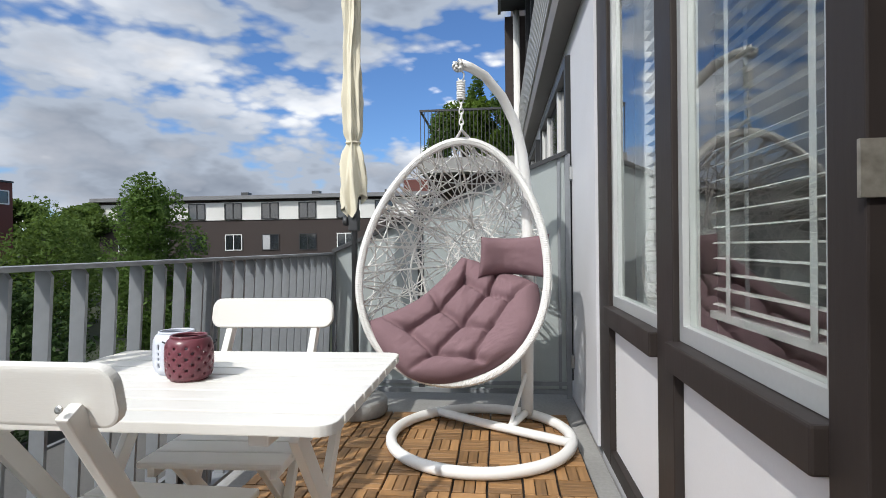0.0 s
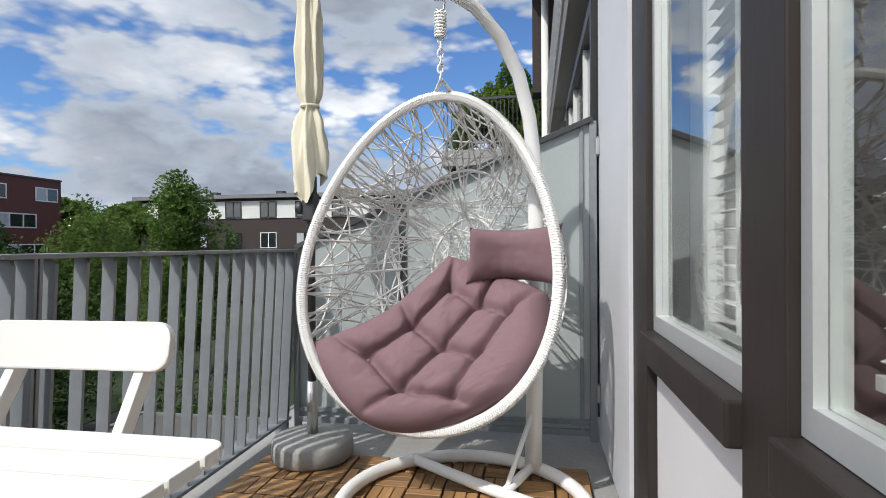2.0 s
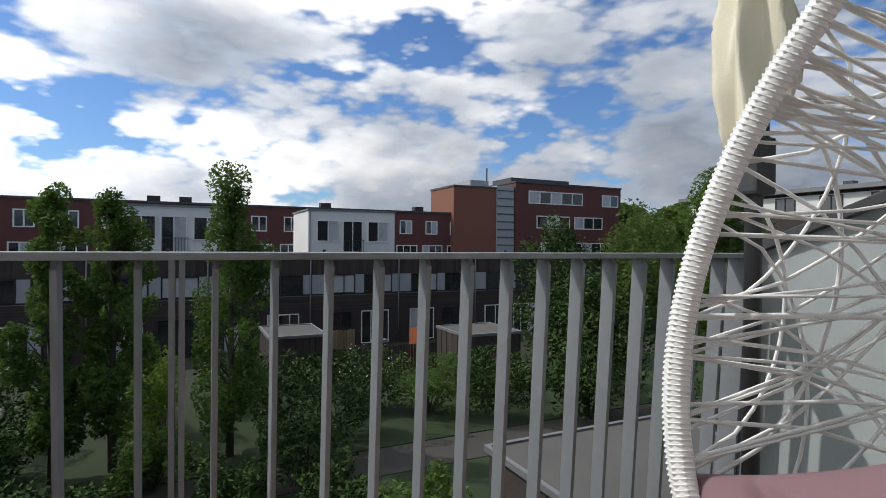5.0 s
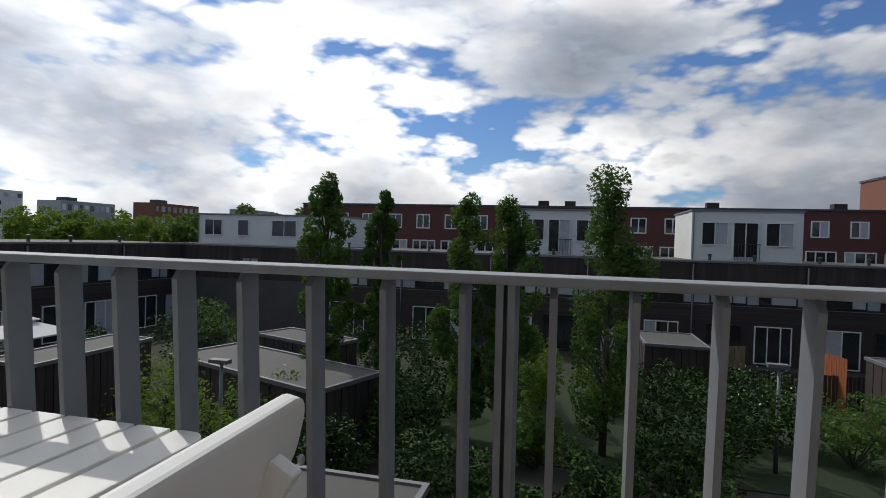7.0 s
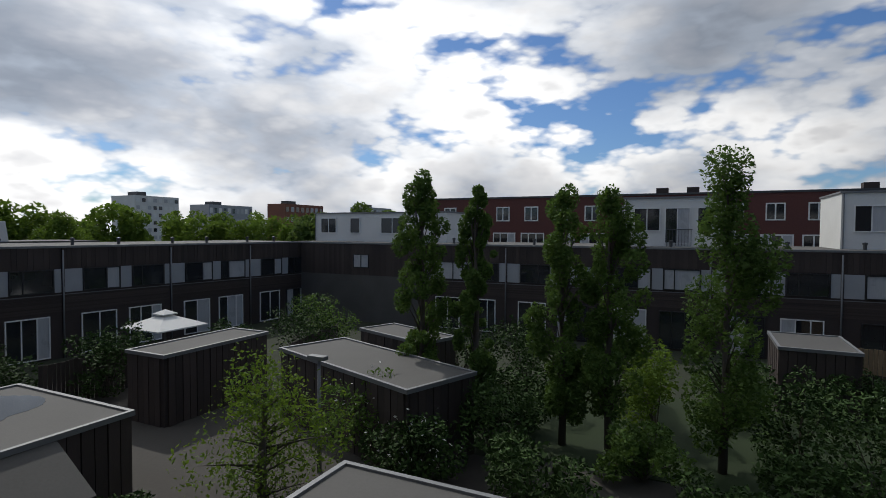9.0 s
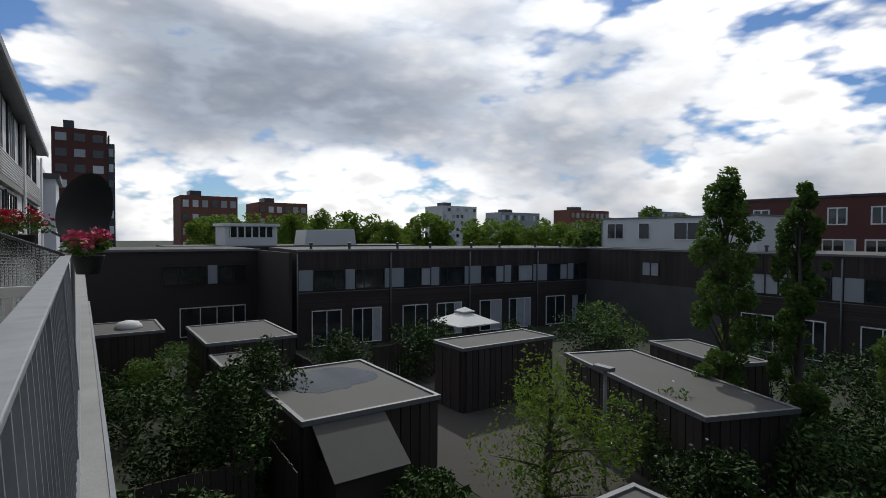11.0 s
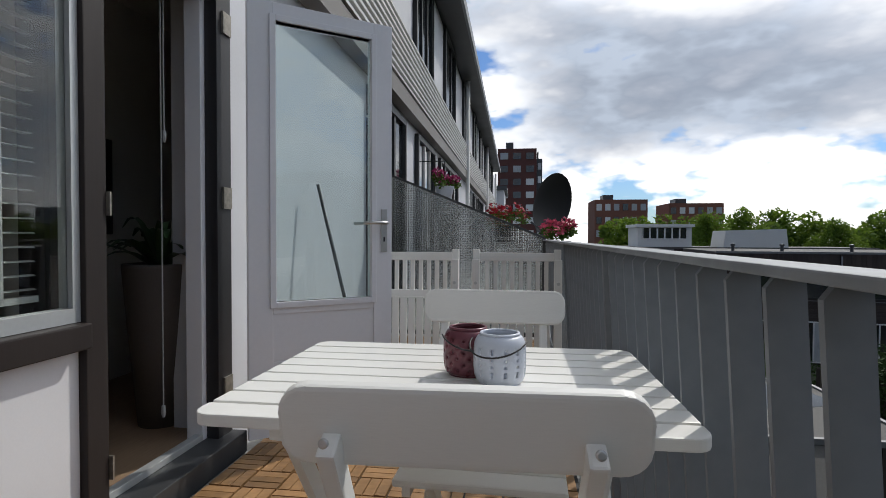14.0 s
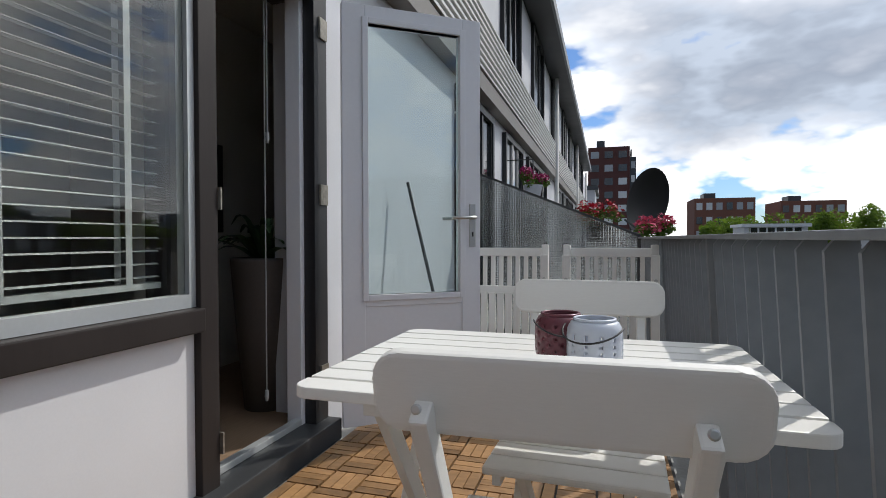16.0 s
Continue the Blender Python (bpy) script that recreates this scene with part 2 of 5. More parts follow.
# Pavers, ground and lawn coloured darker to stand in for cloud shade.
PAVE = mat("shaded_concrete_pavers", (0.05, 0.045, 0.038), 0.9, grain=0.2, scale=10, bump=0.3, stain=0.25, stain_scale=0.5, obj=False)
GROUND = mat("garden_ground", (0.024, 0.031, 0.014), 0.95, grain=0.4, scale=9, bump=0.5, stain=0.5, stain_scale=0.25, obj=False)
LAWN = mat("lawn_grass", (0.019, 0.035, 0.009), 0.95, grain=0.4, scale=40, bump=0.6, stain=0.3, stain_scale=0.6, obj=False)
BARK = mat("grey_bark", (0.10, 0.085, 0.07), 0.9, grain=0.3, scale=30, bump=0.5, stretch=(4, 4, 0.6))
def leaf_mat(name, base):
    return mat(name, base, 0.7, grain=0.35, scale=2.5, bump=0.0, stain=0.3, stain_scale=0.5, rand=0.32, island=True, obj=False, spec=0.15)
LEAF_A = leaf_mat("poplar_leaf", (0.095, 0.16, 0.04))
LEAF_B = leaf_mat("dark_shrub_leaf", (0.042, 0.078, 0.02))
LEAF_C = leaf_mat("fresh_green_leaf", (0.105, 0.17, 0.03))
LEAF_D = leaf_mat("distant_leaf", (0.085, 0.135, 0.035))
# thin leaves let part of the light through
for leaf_m, through_c in ((LEAF_A, (0.10, 0.17, 0.03)), (LEAF_C, (0.17, 0.26, 0.03)), (LEAF_D, (0.13, 0.2, 0.04))):
    lt = leaf_m.node_tree
    tr, mx = lt.nodes.new("ShaderNodeBsdfTranslucent"), lt.nodes.new("ShaderNodeMixShader")
    tr.inputs["Color"].default_value = (*through_c, 1)
    mx.inputs[0].default_value = 0.4
    lt.links.new(lt.nodes["Principled BSDF"].outputs[0], mx.inputs[1])
    lt.links.new(tr.outputs[0], mx.inputs[2])
    lt.links.new(mx.outputs[0], lt.nodes["Material Output"].inputs["Surface"])
PETAL_R = mat("crimson_petals", (0.45, 0.012, 0.03), 0.6, grain=0.2, scale=60, bump=0.1, rand=0.3, island=True)
PETAL_P = mat("pink_petals", (0.62, 0.08, 0.16), 0.6, grain=0.2, scale=60, bump=0.1, rand=0.3, island=True)
PETAL_W = mat("white_blossom", (0.7, 0.7, 0.66), 0.6, grain=0.1, scale=60, bump=0.1, rand=0.1, island=True)
ORANGE = mat("orange_fence_boards", (0.28, 0.085, 0.03), 0.75, grain=0.2, scale=14, bump=0.2, obj=False)
BAMBOO = mat("weathered_bamboo", (0.22, 0.16, 0.09), 0.75, grain=0.3, scale=14, bump=0.2, rand=0.2, obj=False)
CLEAR = glass_mat("window_glass")
WIRED = glass_mat("textured_wired_glass", (0.55, 0.58, 0.58), 0.12, 0.6)
DOORGLASS = glass_mat("tinted_door_glass", (0.68, 0.79, 0.79))

# ---- mesh tools ----


def finish(bm, name, material, parent=None, label="", smooth=False, bevel=0.0):
    bmesh.ops.recalc_face_normals(bm, faces=bm.faces[:])
    if bevel:
        bmesh.ops.bevel(bm, geom=bm.edges[:], offset=bevel, segments=2, affect="EDGES", profile=0.6)
    if smooth:
        for f in bm.faces:
            f.smooth = True
    me = bpy.data.meshes.new(name)
    bm.to_mesh(me)
    bm.free()
    me.materials.append(material)
    ob = new(name, me)
    if parent is not None:
        ob.parent = parent
    if label:
        ob["label"] = label
    return ob


def part(name, bm, material, parent, label="", smooth=False, bevel=0.0):
    return finish(bm, name, material, parent, label, smooth, bevel)


def thing(name, label, category, m=None, group="", kind=""):
    ob = new(name)
    ob.empty_display_size = 0.1
    if m is not None:
        ob.matrix_basis = m
    return tagged(ob, label, category, group, kind)


def boxm(*boxes):
    """One bmesh of axis-aligned boxes (x0, x1, y0, y1, z0, z1)."""
    bm = bmesh.new()
    for x0, x1, y0, y1, z0, z1 in boxes:
        add_box(bm, x0, x1, y0, y1, z0, z1)
    return bm


def add_box(bm, x0, x1, y0, y1, z0, z1, m=None):
    vs = [bm.verts.new(p) for p in ((x0, y0, z0), (x1, y0, z0), (x1, y1, z0), (x0, y1, z0), (x0, y0, z1), (x1, y0, z1), (x1, y1, z1), (x0, y1, z1))]
    for q in ((0, 3, 2, 1), (4, 5, 6, 7), (0, 1, 5, 4), (1, 2, 6, 5), (2, 3, 7, 6), (3, 0, 4, 7)):
        bm.faces.new([vs[i] for i in q])
    if m is not None:
        for v in vs:
            v.co = m @ v.co


def prism(outline, axis, a, b):
    """Extrude a 2D outline along an axis from a to b. The outline's two numbers are the other axes in order."""
    bm = bmesh.new()

    def at(p, v):
        return (v, *p) if axis == "x" else (p[0], v, p[1]) if axis == "y" else (*p, v)

    lo = [bm.verts.new(at(p, a)) for p in outline]
    hi = [bm.verts.new(at(p, b)) for p in outline]
    bm.faces.new(lo)
    bm.faces.new(hi[::-1])
    n = len(lo)
    for i in range(n):
        bm.faces.new((lo[i], lo[(i + 1) % n], hi[(i + 1) % n], hi[i]))
    return bm


def add_tube(bm, pts, r, seg=8, closed=False):
    """A round tube through points; r is one radius or one for each point."""
    pts = [Vector(p) for p in pts]
    n = len(pts)
    rings = []
    side = None
    for i, p in enumerate(pts):
        a = pts[(i - 1) % n] if closed or i else p
        b = pts[(i + 1) % n] if closed or i < n - 1 else p
        d = (b - a).normalized()
        if side is None:
            side = d.orthogonal().normalized()
        side = (side - d * side.dot(d)).normalized()
        other = d.cross(side)
        rr = r if isinstance(r, (int, float)) else r[i]
        rings.append([bm.verts.new(p + (side * math.cos(k * math.tau / seg) + other * math.sin(k * math.tau / seg)) * rr) for k in range(seg)])
    for i in range(n if closed else n - 1):
        u, w = rings[i], rings[(i + 1) % n]
        off = 0
        if closed and i == n - 1:
            off = min(range(seg), key=lambda o: (u[0].co - w[o].co).length)
        for k in range(seg):
            bm.faces.new((u[k], u[(k + 1) % seg], w[(k + 1 + off) % seg], w[(k + off) % seg]))
    if not closed:
        bm.faces.new(rings[0][::-1])
        bm.faces.new(rings[-1])


def tubem(pts, r, seg=8, closed=False):
    bm = bmesh.new()
    add_tube(bm, pts, r, seg, closed)
    return bm


def lathe(profile, seg=32):
    """Turn a profile of (radius, height) about z."""
    bm = bmesh.new()
    rings = [[bm.verts.new((r * math.cos(k * math.tau / seg), r * math.sin(k * math.tau / seg), z)) for k in range(seg)] for r, z in profile]
    for u, w in zip(rings, rings[1:]):
        for k in range(seg):
            bm.faces.new((u[k], u[(k + 1) % seg], w[(k + 1) % seg], w[k]))
    if profile[0][0] > 0.001:
        bm.faces.new(rings[0][::-1])
    if profile[-1][0] > 0.001:
        bm.faces.new(rings[-1])
    bmesh.ops.remove_doubles(bm, verts=bm.verts[:], dist=0.0005)
    return bm


def moved(bm, m):
    bm.transform(m)
    return bm


def structure(name, bm, material, label="", bevel=0.0, smooth=False, parent=None):
    return tagged(finish(bm, name, material, parent, label, smooth, bevel), kind="structure")


# ---- balcony structure ----
RAIL_X, RAIL_Z, NORTH, SOUTH = -1.66, 0.985, 3.345, -3.18
LEAN = 0.055  # the bars lean outwards at the foot
structure("floor", boxm((-1.86, 0.0, SOUTH - 0.5, 9.0, -0.30, -0.035)), CONCRETE, "weathered concrete balcony slab under wooden deck tiles")
structure("trim", boxm((-1.885, -1.862, SOUTH - 6, 9.0, -0.32, -0.03)), GALV, "galvanised edge strip of the balcony slab")

rail = thing("railing", "galvanised steel balcony railing with close vertical bars", "railing", kind="structure")
part("top_rail", boxm((RAIL_X - 0.036, RAIL_X + 0.036, SOUTH - 5.0, NORTH, RAIL_Z - 0.014, RAIL_Z)), GALVTOP, rail, "weathered mottled handrail", bevel=0.003)
part("bottom_rail", boxm((RAIL_X - LEAN - 0.035, RAIL_X - LEAN + 0.035, SOUTH - 5.0, NORTH, 0.035, 0.05)), GALV, rail, bevel=0.002)


def slat_mesh():
    out = [(-0.022 - LEAN, 0.05), (0.02 - LEAN, 0.05), (0.022, RAIL_Z - 0.03), (0.01, RAIL_Z - 0.014), (-0.022, RAIL_Z - 0.014)]
    bm = prism(out, "y", -0.005, 0.005)
    bmesh.ops.recalc_face_normals(bm, faces=bm.faces[:])
    me = bpy.data.meshes.new("bar")
    bm.to_mesh(me)
    bm.free()
    me.materials.append(GALV)
    return me


BAR = slat_mesh()
for y in [1.833 + 0.1055 * k for k in range(14)] + [1.709 - 0.1175 * k for k in range(41)]:
    b = new("bar", BAR)
    b.parent = rail
    b.location = (RAIL_X, y, 0)
for y in (3.30, 1.769, 0.358, -1.052, -2.462):
    for dy in (-0.012, 0.004):
        part("post", prism([(RAIL_X - LEAN - 0.036, -0.05), (RAIL_X - LEAN + 0.03, -0.05), (RAIL_X + 0.032, RAIL_Z - 0.014), (RAIL_X - 0.032, RAIL_Z - 0.014)], "y", y + dy, y + dy + 0.01), GALV, rail)

# screen to the north neighbour
scr = thing("divider", "grey fibre cement balcony screen in a galvanised frame with slanting top", "balcony screen", kind="structure")
xa, xb, za, zb = -1.625, -0.06, 0.985, 1.61
part("panel", prism([(xa, 0.05), (xb, 0.05), (xb, zb), (xa, za)], "y", NORTH, NORTH + 0.012), CEMENT, scr)
slope = math.atan2(zb - za, xb - xa)
cap = boxm((-0.01, math.hypot(xb - xa, zb - za) + 0.02, -0.03, 0.035, 0.0, 0.028))
part("cap", moved(cap, Matrix.Translation((xa, NORTH, za)) @ Matrix.Rotation(-slope, 4, "Y")), SLATE, scr, "dark slanting cap profile", bevel=0.002)
part("post", boxm((xb, xb + 0.035, NORTH - 0.02, NORTH + 0.02, 0.0, zb + 0.01)), GALV, scr, bevel=0.002)
part("post", boxm((xb - 0.05, xb - 0.03, NORTH - 0.012, NORTH + 0.0, 0.05, zb - 0.02)), GALV, scr, bevel=0.002)
part("post", boxm((xa - 0.03, xa, NORTH - 0.02, NORTH + 0.02, -0.02, za)), GALV, scr, bevel=0.002)
part("batten", boxm((-1.05, -1.01, NORTH - 0.008, NORTH - 0.001, 0.06, 1.2)), SLATE, scr)
part("bottom_rail", boxm((xa, xb, NORTH - 0.022, NORTH + 0.022, 0.03, 0.06)), GALV, scr, bevel=0.002)
part("bottom_rail", boxm((xa, xb, NORTH - 0.016, NORTH - 0.001, 0.085, 0.11)), GALV, scr, bevel=0.002)
for z in (1.44, 0.20):
    h = part("hinge", boxm((xb + 0.035, xb + 0.085, NORTH - 0.03, NORTH - 0.022, z, z + 0.1)), GALV, scr, bevel=0.002)
    part("pin", moved(lathe([(0.012, 0), (0.012, 0.08)], 10), Matrix.Translation((xb + 0.04, NORTH - 0.03, z + 0.01))), STEEL, h)

# screen to the south neighbour
ss = thing("divider", "ribbed translucent glass balcony screen with a slanting dark frame", "balcony screen", kind="structure")
ya = SOUTH
part("pane", prism([(-1.62, 0.05), (0.0, 0.05), (0.0, 1.66), (-1.62, 1.0)], "y", ya, ya + 0.01), WIRED, ss)
sl2 = math.atan2(0.67, 1.63)
part("cap", moved(boxm((0, 1.76, -0.02, 0.03, 0, 0.022)), Matrix.Translation((-1.635, ya, 0.99)) @ Matrix.Rotation(-sl2, 4, "Y")), SLATE, ss, bevel=0.002)
part("post", boxm((-1.655, -1.62, ya - 0.02, ya + 0.02, -0.03, 1.0)), SLATE, ss)
part("bottom_rail", boxm((-1.62, 0.0, ya - 0.02, ya + 0.02, 0.02, 0.06)), SLATE, ss)

# ---- facade of the flat ----
structure("wall_facade", boxm((0.02, 0.30, 2.36, 9.0, -6.0, 2.3), (0.02, 0.30, 0.62, 2.36, -6.0, 0.05), (0.02, 0.3, -0.24, 0.62, -6.0, 0.03), (0.02, 0.30, -2.66, -0.24, -6.0, 2.3), (0.02, 0.30, -4.2, -2.66, -6.0, 0.03), (0.02, 0.30, -40.0, -4.2, -6.0, 2.3), (0.02, 0.30, -40.0, 9.0, 2.3, 5.0)), PLASTER, "pale facade wall of the apartment block")
structure("panel", boxm((-0.012, 0.019, 2.50, 3.36, 0.0, 2.30)), PLASTER, "smooth pale grey facade panel beside the window", bevel=0.002)

win = thing("window_1", "dark brown timber window front with white lower panels", "window", kind="structure")
F0, F1 = -0.03, 0.10
for y0, y1 in ((2.262, 2.498), (1.355, 1.515), (0.535, 0.625)):
    part("post", boxm((F0, F1, y0, y1, 0.0, 2.3)), BROWN, win, bevel=0.004)
part("sill", boxm((F0 - 0.025, F1, 1.517, 2.26, 0.655, 0.737)), BROWN, win, bevel=0.006)
part("sill", boxm((F0 - 0.025, F1, 0.627, 1.353, 0.655, 0.737)), BROWN, win, bevel=0.006)
for y0, y1 in ((1.517, 2.26), (0.627, 1.353)):
    part("rail", boxm((F0, F1, y0, y1, 0.0, 0.07)), BROWN, win, bevel=0.004)
    part("rail", boxm((F0, F1, y0, y1, 2.22, 2.3)), BROWN, win, bevel=0.004)
    part("panel", boxm((-0.002, 0.04, y0, y1, 0.071, 0.653)), PANELW, win, "white lower panel")
    f = part("sash", boxm((-0.012, 0.04, y0, y1, 0.739, 0.785), (-0.012, 0.04, y0, y0 + 0.03, 0.785, 2.19), (-0.012, 0.04, y1 - 0.03, y1, 0.785, 2.19), (-0.012, 0.04, y0, y1, 2.19, 2.219)), ALU, win, "pale grey aluminium sash")
    g = part("pane", boxm((0.006, 0.012, y0 + 0.03, y1 - 0.03, 0.785, 2.19)), CLEAR, f)
    g.visible_shadow = False


win.location.x = 0.032


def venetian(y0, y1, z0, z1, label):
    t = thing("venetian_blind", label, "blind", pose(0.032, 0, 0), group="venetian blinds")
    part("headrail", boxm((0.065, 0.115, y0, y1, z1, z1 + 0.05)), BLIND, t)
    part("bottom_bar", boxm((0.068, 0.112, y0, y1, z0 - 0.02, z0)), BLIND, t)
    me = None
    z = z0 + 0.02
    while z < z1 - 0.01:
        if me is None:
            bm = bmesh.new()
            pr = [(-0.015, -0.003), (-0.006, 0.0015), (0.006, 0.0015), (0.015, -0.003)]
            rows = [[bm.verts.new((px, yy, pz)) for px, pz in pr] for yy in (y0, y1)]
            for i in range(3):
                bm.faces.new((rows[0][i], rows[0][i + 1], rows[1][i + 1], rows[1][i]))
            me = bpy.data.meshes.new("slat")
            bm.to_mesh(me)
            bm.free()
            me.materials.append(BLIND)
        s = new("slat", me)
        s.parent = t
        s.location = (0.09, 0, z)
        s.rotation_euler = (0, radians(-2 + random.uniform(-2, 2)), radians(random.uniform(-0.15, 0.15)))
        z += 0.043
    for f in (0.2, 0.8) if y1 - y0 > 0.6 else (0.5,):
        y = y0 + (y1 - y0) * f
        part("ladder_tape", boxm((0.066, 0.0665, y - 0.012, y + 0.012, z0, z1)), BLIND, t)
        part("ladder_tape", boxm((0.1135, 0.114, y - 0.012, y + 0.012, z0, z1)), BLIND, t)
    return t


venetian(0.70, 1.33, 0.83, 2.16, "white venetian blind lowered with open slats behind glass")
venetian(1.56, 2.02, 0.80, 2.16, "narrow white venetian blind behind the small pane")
tagged(structure("window_reveal", boxm((0.16, 0.20, 2.06, 2.2, 0.7, 2.3)), PANELW, "white painted inner window reveal"))

# door frame, threshold and the open leaf
df = thing("door_frame", "black and white timber frame of the balcony door", "door frame", pose(0.03, 0, 0), kind="structure")
part("jamb", boxm((0.105, 0.20, 0.535, 0.64, 0.03, 2.2)), BROWN, df)
part("jamb", boxm((-0.03, 0.03, -0.25, -0.13, 0.0, 2.3)), BLACK, df, "black painted outer jamb", bevel=0.003)
part("jamb", boxm((0.032, 0.11, -0.25, -0.10, 0.03, 2.2)), DOORW, df, "white painted inner jamb", bevel=0.003)
part("head", boxm((-0.03, 0.20, -0.13, 0.565, 2.12, 2.3)), BROWN, df)
part("threshold", boxm((-0.10, 0.07, -0.26, 0.66, -0.03, 0.075)), SLATE, df, "dark grey stone threshold", bevel=0.006)
part("threshold_strip", boxm((0.03, 0.07, -0.10, 0.562, 0.076, 0.105)), ALU, df, "aluminium threshold strip", bevel=0.003)
for z in (0.25, 1.14, 1.95):
    part("hinge", boxm((-0.04, -0.031, -0.24, -0.17, z, z + 0.1)), PLATE, df, "worn metal hinge plate")
    part("strike_plate", boxm((-0.04, 0.0, 0.527, 0.5345, z - 0.06, z + 0.02)), PLATE, df, "worn metal strike plate")

HG, EDGE = Vector((-0.08, -0.25)), Vector((-0.672, -0.70))
LEN = (EDGE - HG).length
leafm = Matrix.Translation((HG.x, HG.y, 0)) @ Matrix.Rotation(math.atan2(EDGE.y - HG.y, EDGE.x - HG.x), 4, "Z")
leaf = tagged(thing("door_1", "open white balcony door with tall glass pane and grooved lower panel", "door", leafm), kind="structure")
Z0, Z1, P0, P1 = 0.03, 2.14, 0.69, 2.05
part("frame", boxm((0, 0.115, -0.022, 0.022, Z0, Z1), (LEN - 0.105, LEN, -0.022, 0.022, Z0, Z1), (0.115, LEN - 0.105, -0.022, 0.022, P1, Z1), (0.115, LEN - 0.105, -0.022, 0.022, 0.63, P0)), DOORW, leaf, bevel=0.003)
part("lower_panel", boxm((0.115, LEN - 0.105, -0.016, 0.016, Z0, 0.235), (0.115, LEN - 0.105, -0.016, 0.016, 0.245, 0.395), (0.115, LEN - 0.105, -0.016, 0.016, 0.405, 0.63), (0.115, LEN - 0.105, -0.008, 0.008, Z0, 0.63)), DOORW, leaf, "grooved boards")
part("glazing_bead", boxm((0.10, 0.13, -0.032, 0.032, P0 - 0.03, P1 + 0.03), (LEN - 0.12, LEN - 0.09, -0.032, 0.032, P0 - 0.03, P1 + 0.03), (0.13, LEN - 0.12, -0.032, 0.032, P1, P1 + 0.03), (0.13, LEN - 0.12, -0.032, 0.032, P0 - 0.03, P0)), DOORW, leaf, bevel=0.003)
gp = part("pane", boxm((0.13, LEN - 0.12, -0.003, 0.003, P0, P1)), DOORGLASS, leaf)
gp.visible_shadow = False
for sgn in (1, -1):
    hd = part("handle_plate", boxm((LEN - 0.065, LEN - 0.03, min(sgn * 0.023, sgn * 0.03), max(sgn * 0.023, sgn * 0.03), 0.93, 1.16)), STEEL, leaf, bevel=0.002)
    part("lever", tubem([(LEN - 0.048, sgn * 0.03, 1.085), (LEN - 0.048, sgn * 0.07, 1.085), (LEN - 0.07, sgn * 0.075, 1.085), (LEN - 0.18, sgn * 0.075, 1.083)], 0.009, 8), STEEL, hd, "steel lever handle", smooth=True)
    part("keyhole", boxm((LEN - 0.052, LEN - 0.044, min(sgn * 0.03, sgn * 0.033), max(sgn * 0.03, sgn * 0.033), 0.985, 1.01)), BLACK, hd)
la = part("latch", boxm((LEN - 0.06, LEN - 0.03, 0.023, 0.032, 1.62, 1.71)), FRAMEW, leaf, "small white latch", bevel=0.002)
part("latch_lever", tubem([(LEN - 0.045, 0.032, 1.665), (LEN - 0.045, 0.05, 1.665), (LEN - 0.12, 0.055, 1.662)], 0.007, 6), FRAMEW, la)
part("door_stay", tubem([(LEN - 0.04, 0.026, 0.34), (LEN - 0.06, 0.05, 0.3), (LEN - 0.18, 0.06, 0.25)], 0.008, 6), STEEL, leaf, "steel door stay")

# the room behind the glass
structure("floor", boxm((0.08, 4.6, -2.5, 3.6, 0.02, 0.075)), LAMINATE, "oak laminate floor of the living room")
structure("wall_back", boxm((4.6, 4.7, -2.5, 3.6, 0.0, 2.6)), INWALL, "pale interior wall")
structure("wall_south", boxm((0.3, 4.6, -2.6, -2.5, 0.0, 2.6)), INWALL, "pale interior wall")
structure("wall_north", boxm((0.3, 4.6, 3.5, 3.6, 0.0, 2.6)), INWALL, "pale interior wall")
structure("wall_inner", boxm((1.25, 1.35, -2.5, -0.35, 0.075, 2.6)), INWALL, "interior partition wall beside the door")
structure("ceiling", boxm((0.3, 4.6, -2.6, 3.6, 2.55, 2.65)), INWALL, "plain white ceiling")
tv = thing("television", "black flat television hung on the interior wall", "television")
part("screen", boxm((1.20, 1.245, -0.95, -0.40, 1.02, 1.62)), BLACK, tv, bevel=0.004)
pl = thing("planter", "tall tapered taupe planter on the living room floor", "planter", pose(0.41, -0.31, 0.075))
part("pot", lathe([(0.11, 0), (0.15, 0.45), (0.175, 0.78), (0.175, 0.80), (0.155, 0.80), (0.15, 0.74), (0.0, 0.74)], 28), POTGREY, pl, smooth=True)
part("soil", lathe([(0.0, 0.741), (0.149, 0.741), (0.149, 0.75), (0.0, 0.762)], 24), BARK, pl, "dark potting soil")
hp = thing("house_plant", "dark green house plant with arching leaves in the planter", "plant", pose(0.41, -0.31, 0.815))
for i in range(26):
    a, ln, up_ = random.uniform(0, math.tau), random.uniform(0.18, 0.34), random.uniform(0.12, 0.3)
    bm = bmesh.new()
    prev = None
    for s in range(7):
        f = s / 6
        c = Vector((math.cos(a) * ln * f, math.sin(a) * ln * f, up_ * math.sin(f * 2.2)))
        w = 0.03 * math.sin(math.pi * min(1, f * 0.9 + 0.08)) + 0.003
        sd = Vector((-math.sin(a), math.cos(a), 0)) * w
        row = [bm.verts.new(c - sd), bm.verts.new(c + Vector((0, 0, -0.3 * w))), bm.verts.new(c + sd)]
        if prev:
            bm.faces.new((prev[0], prev[1], row[1], row[0]))
            bm.faces.new((prev[1], prev[2], row[2], row[1]))
        prev = row
    part("leaf", bm, LEAF_IN, hp, smooth=True)
bc = thing("blind_cord", "white pull cord of a blind hanging in the doorway", "cord")
part("cord", tubem([(0.17, 0.02, 2.2), (0.17, 0.02, 0.25)], 0.003, 6), BLIND, bc)
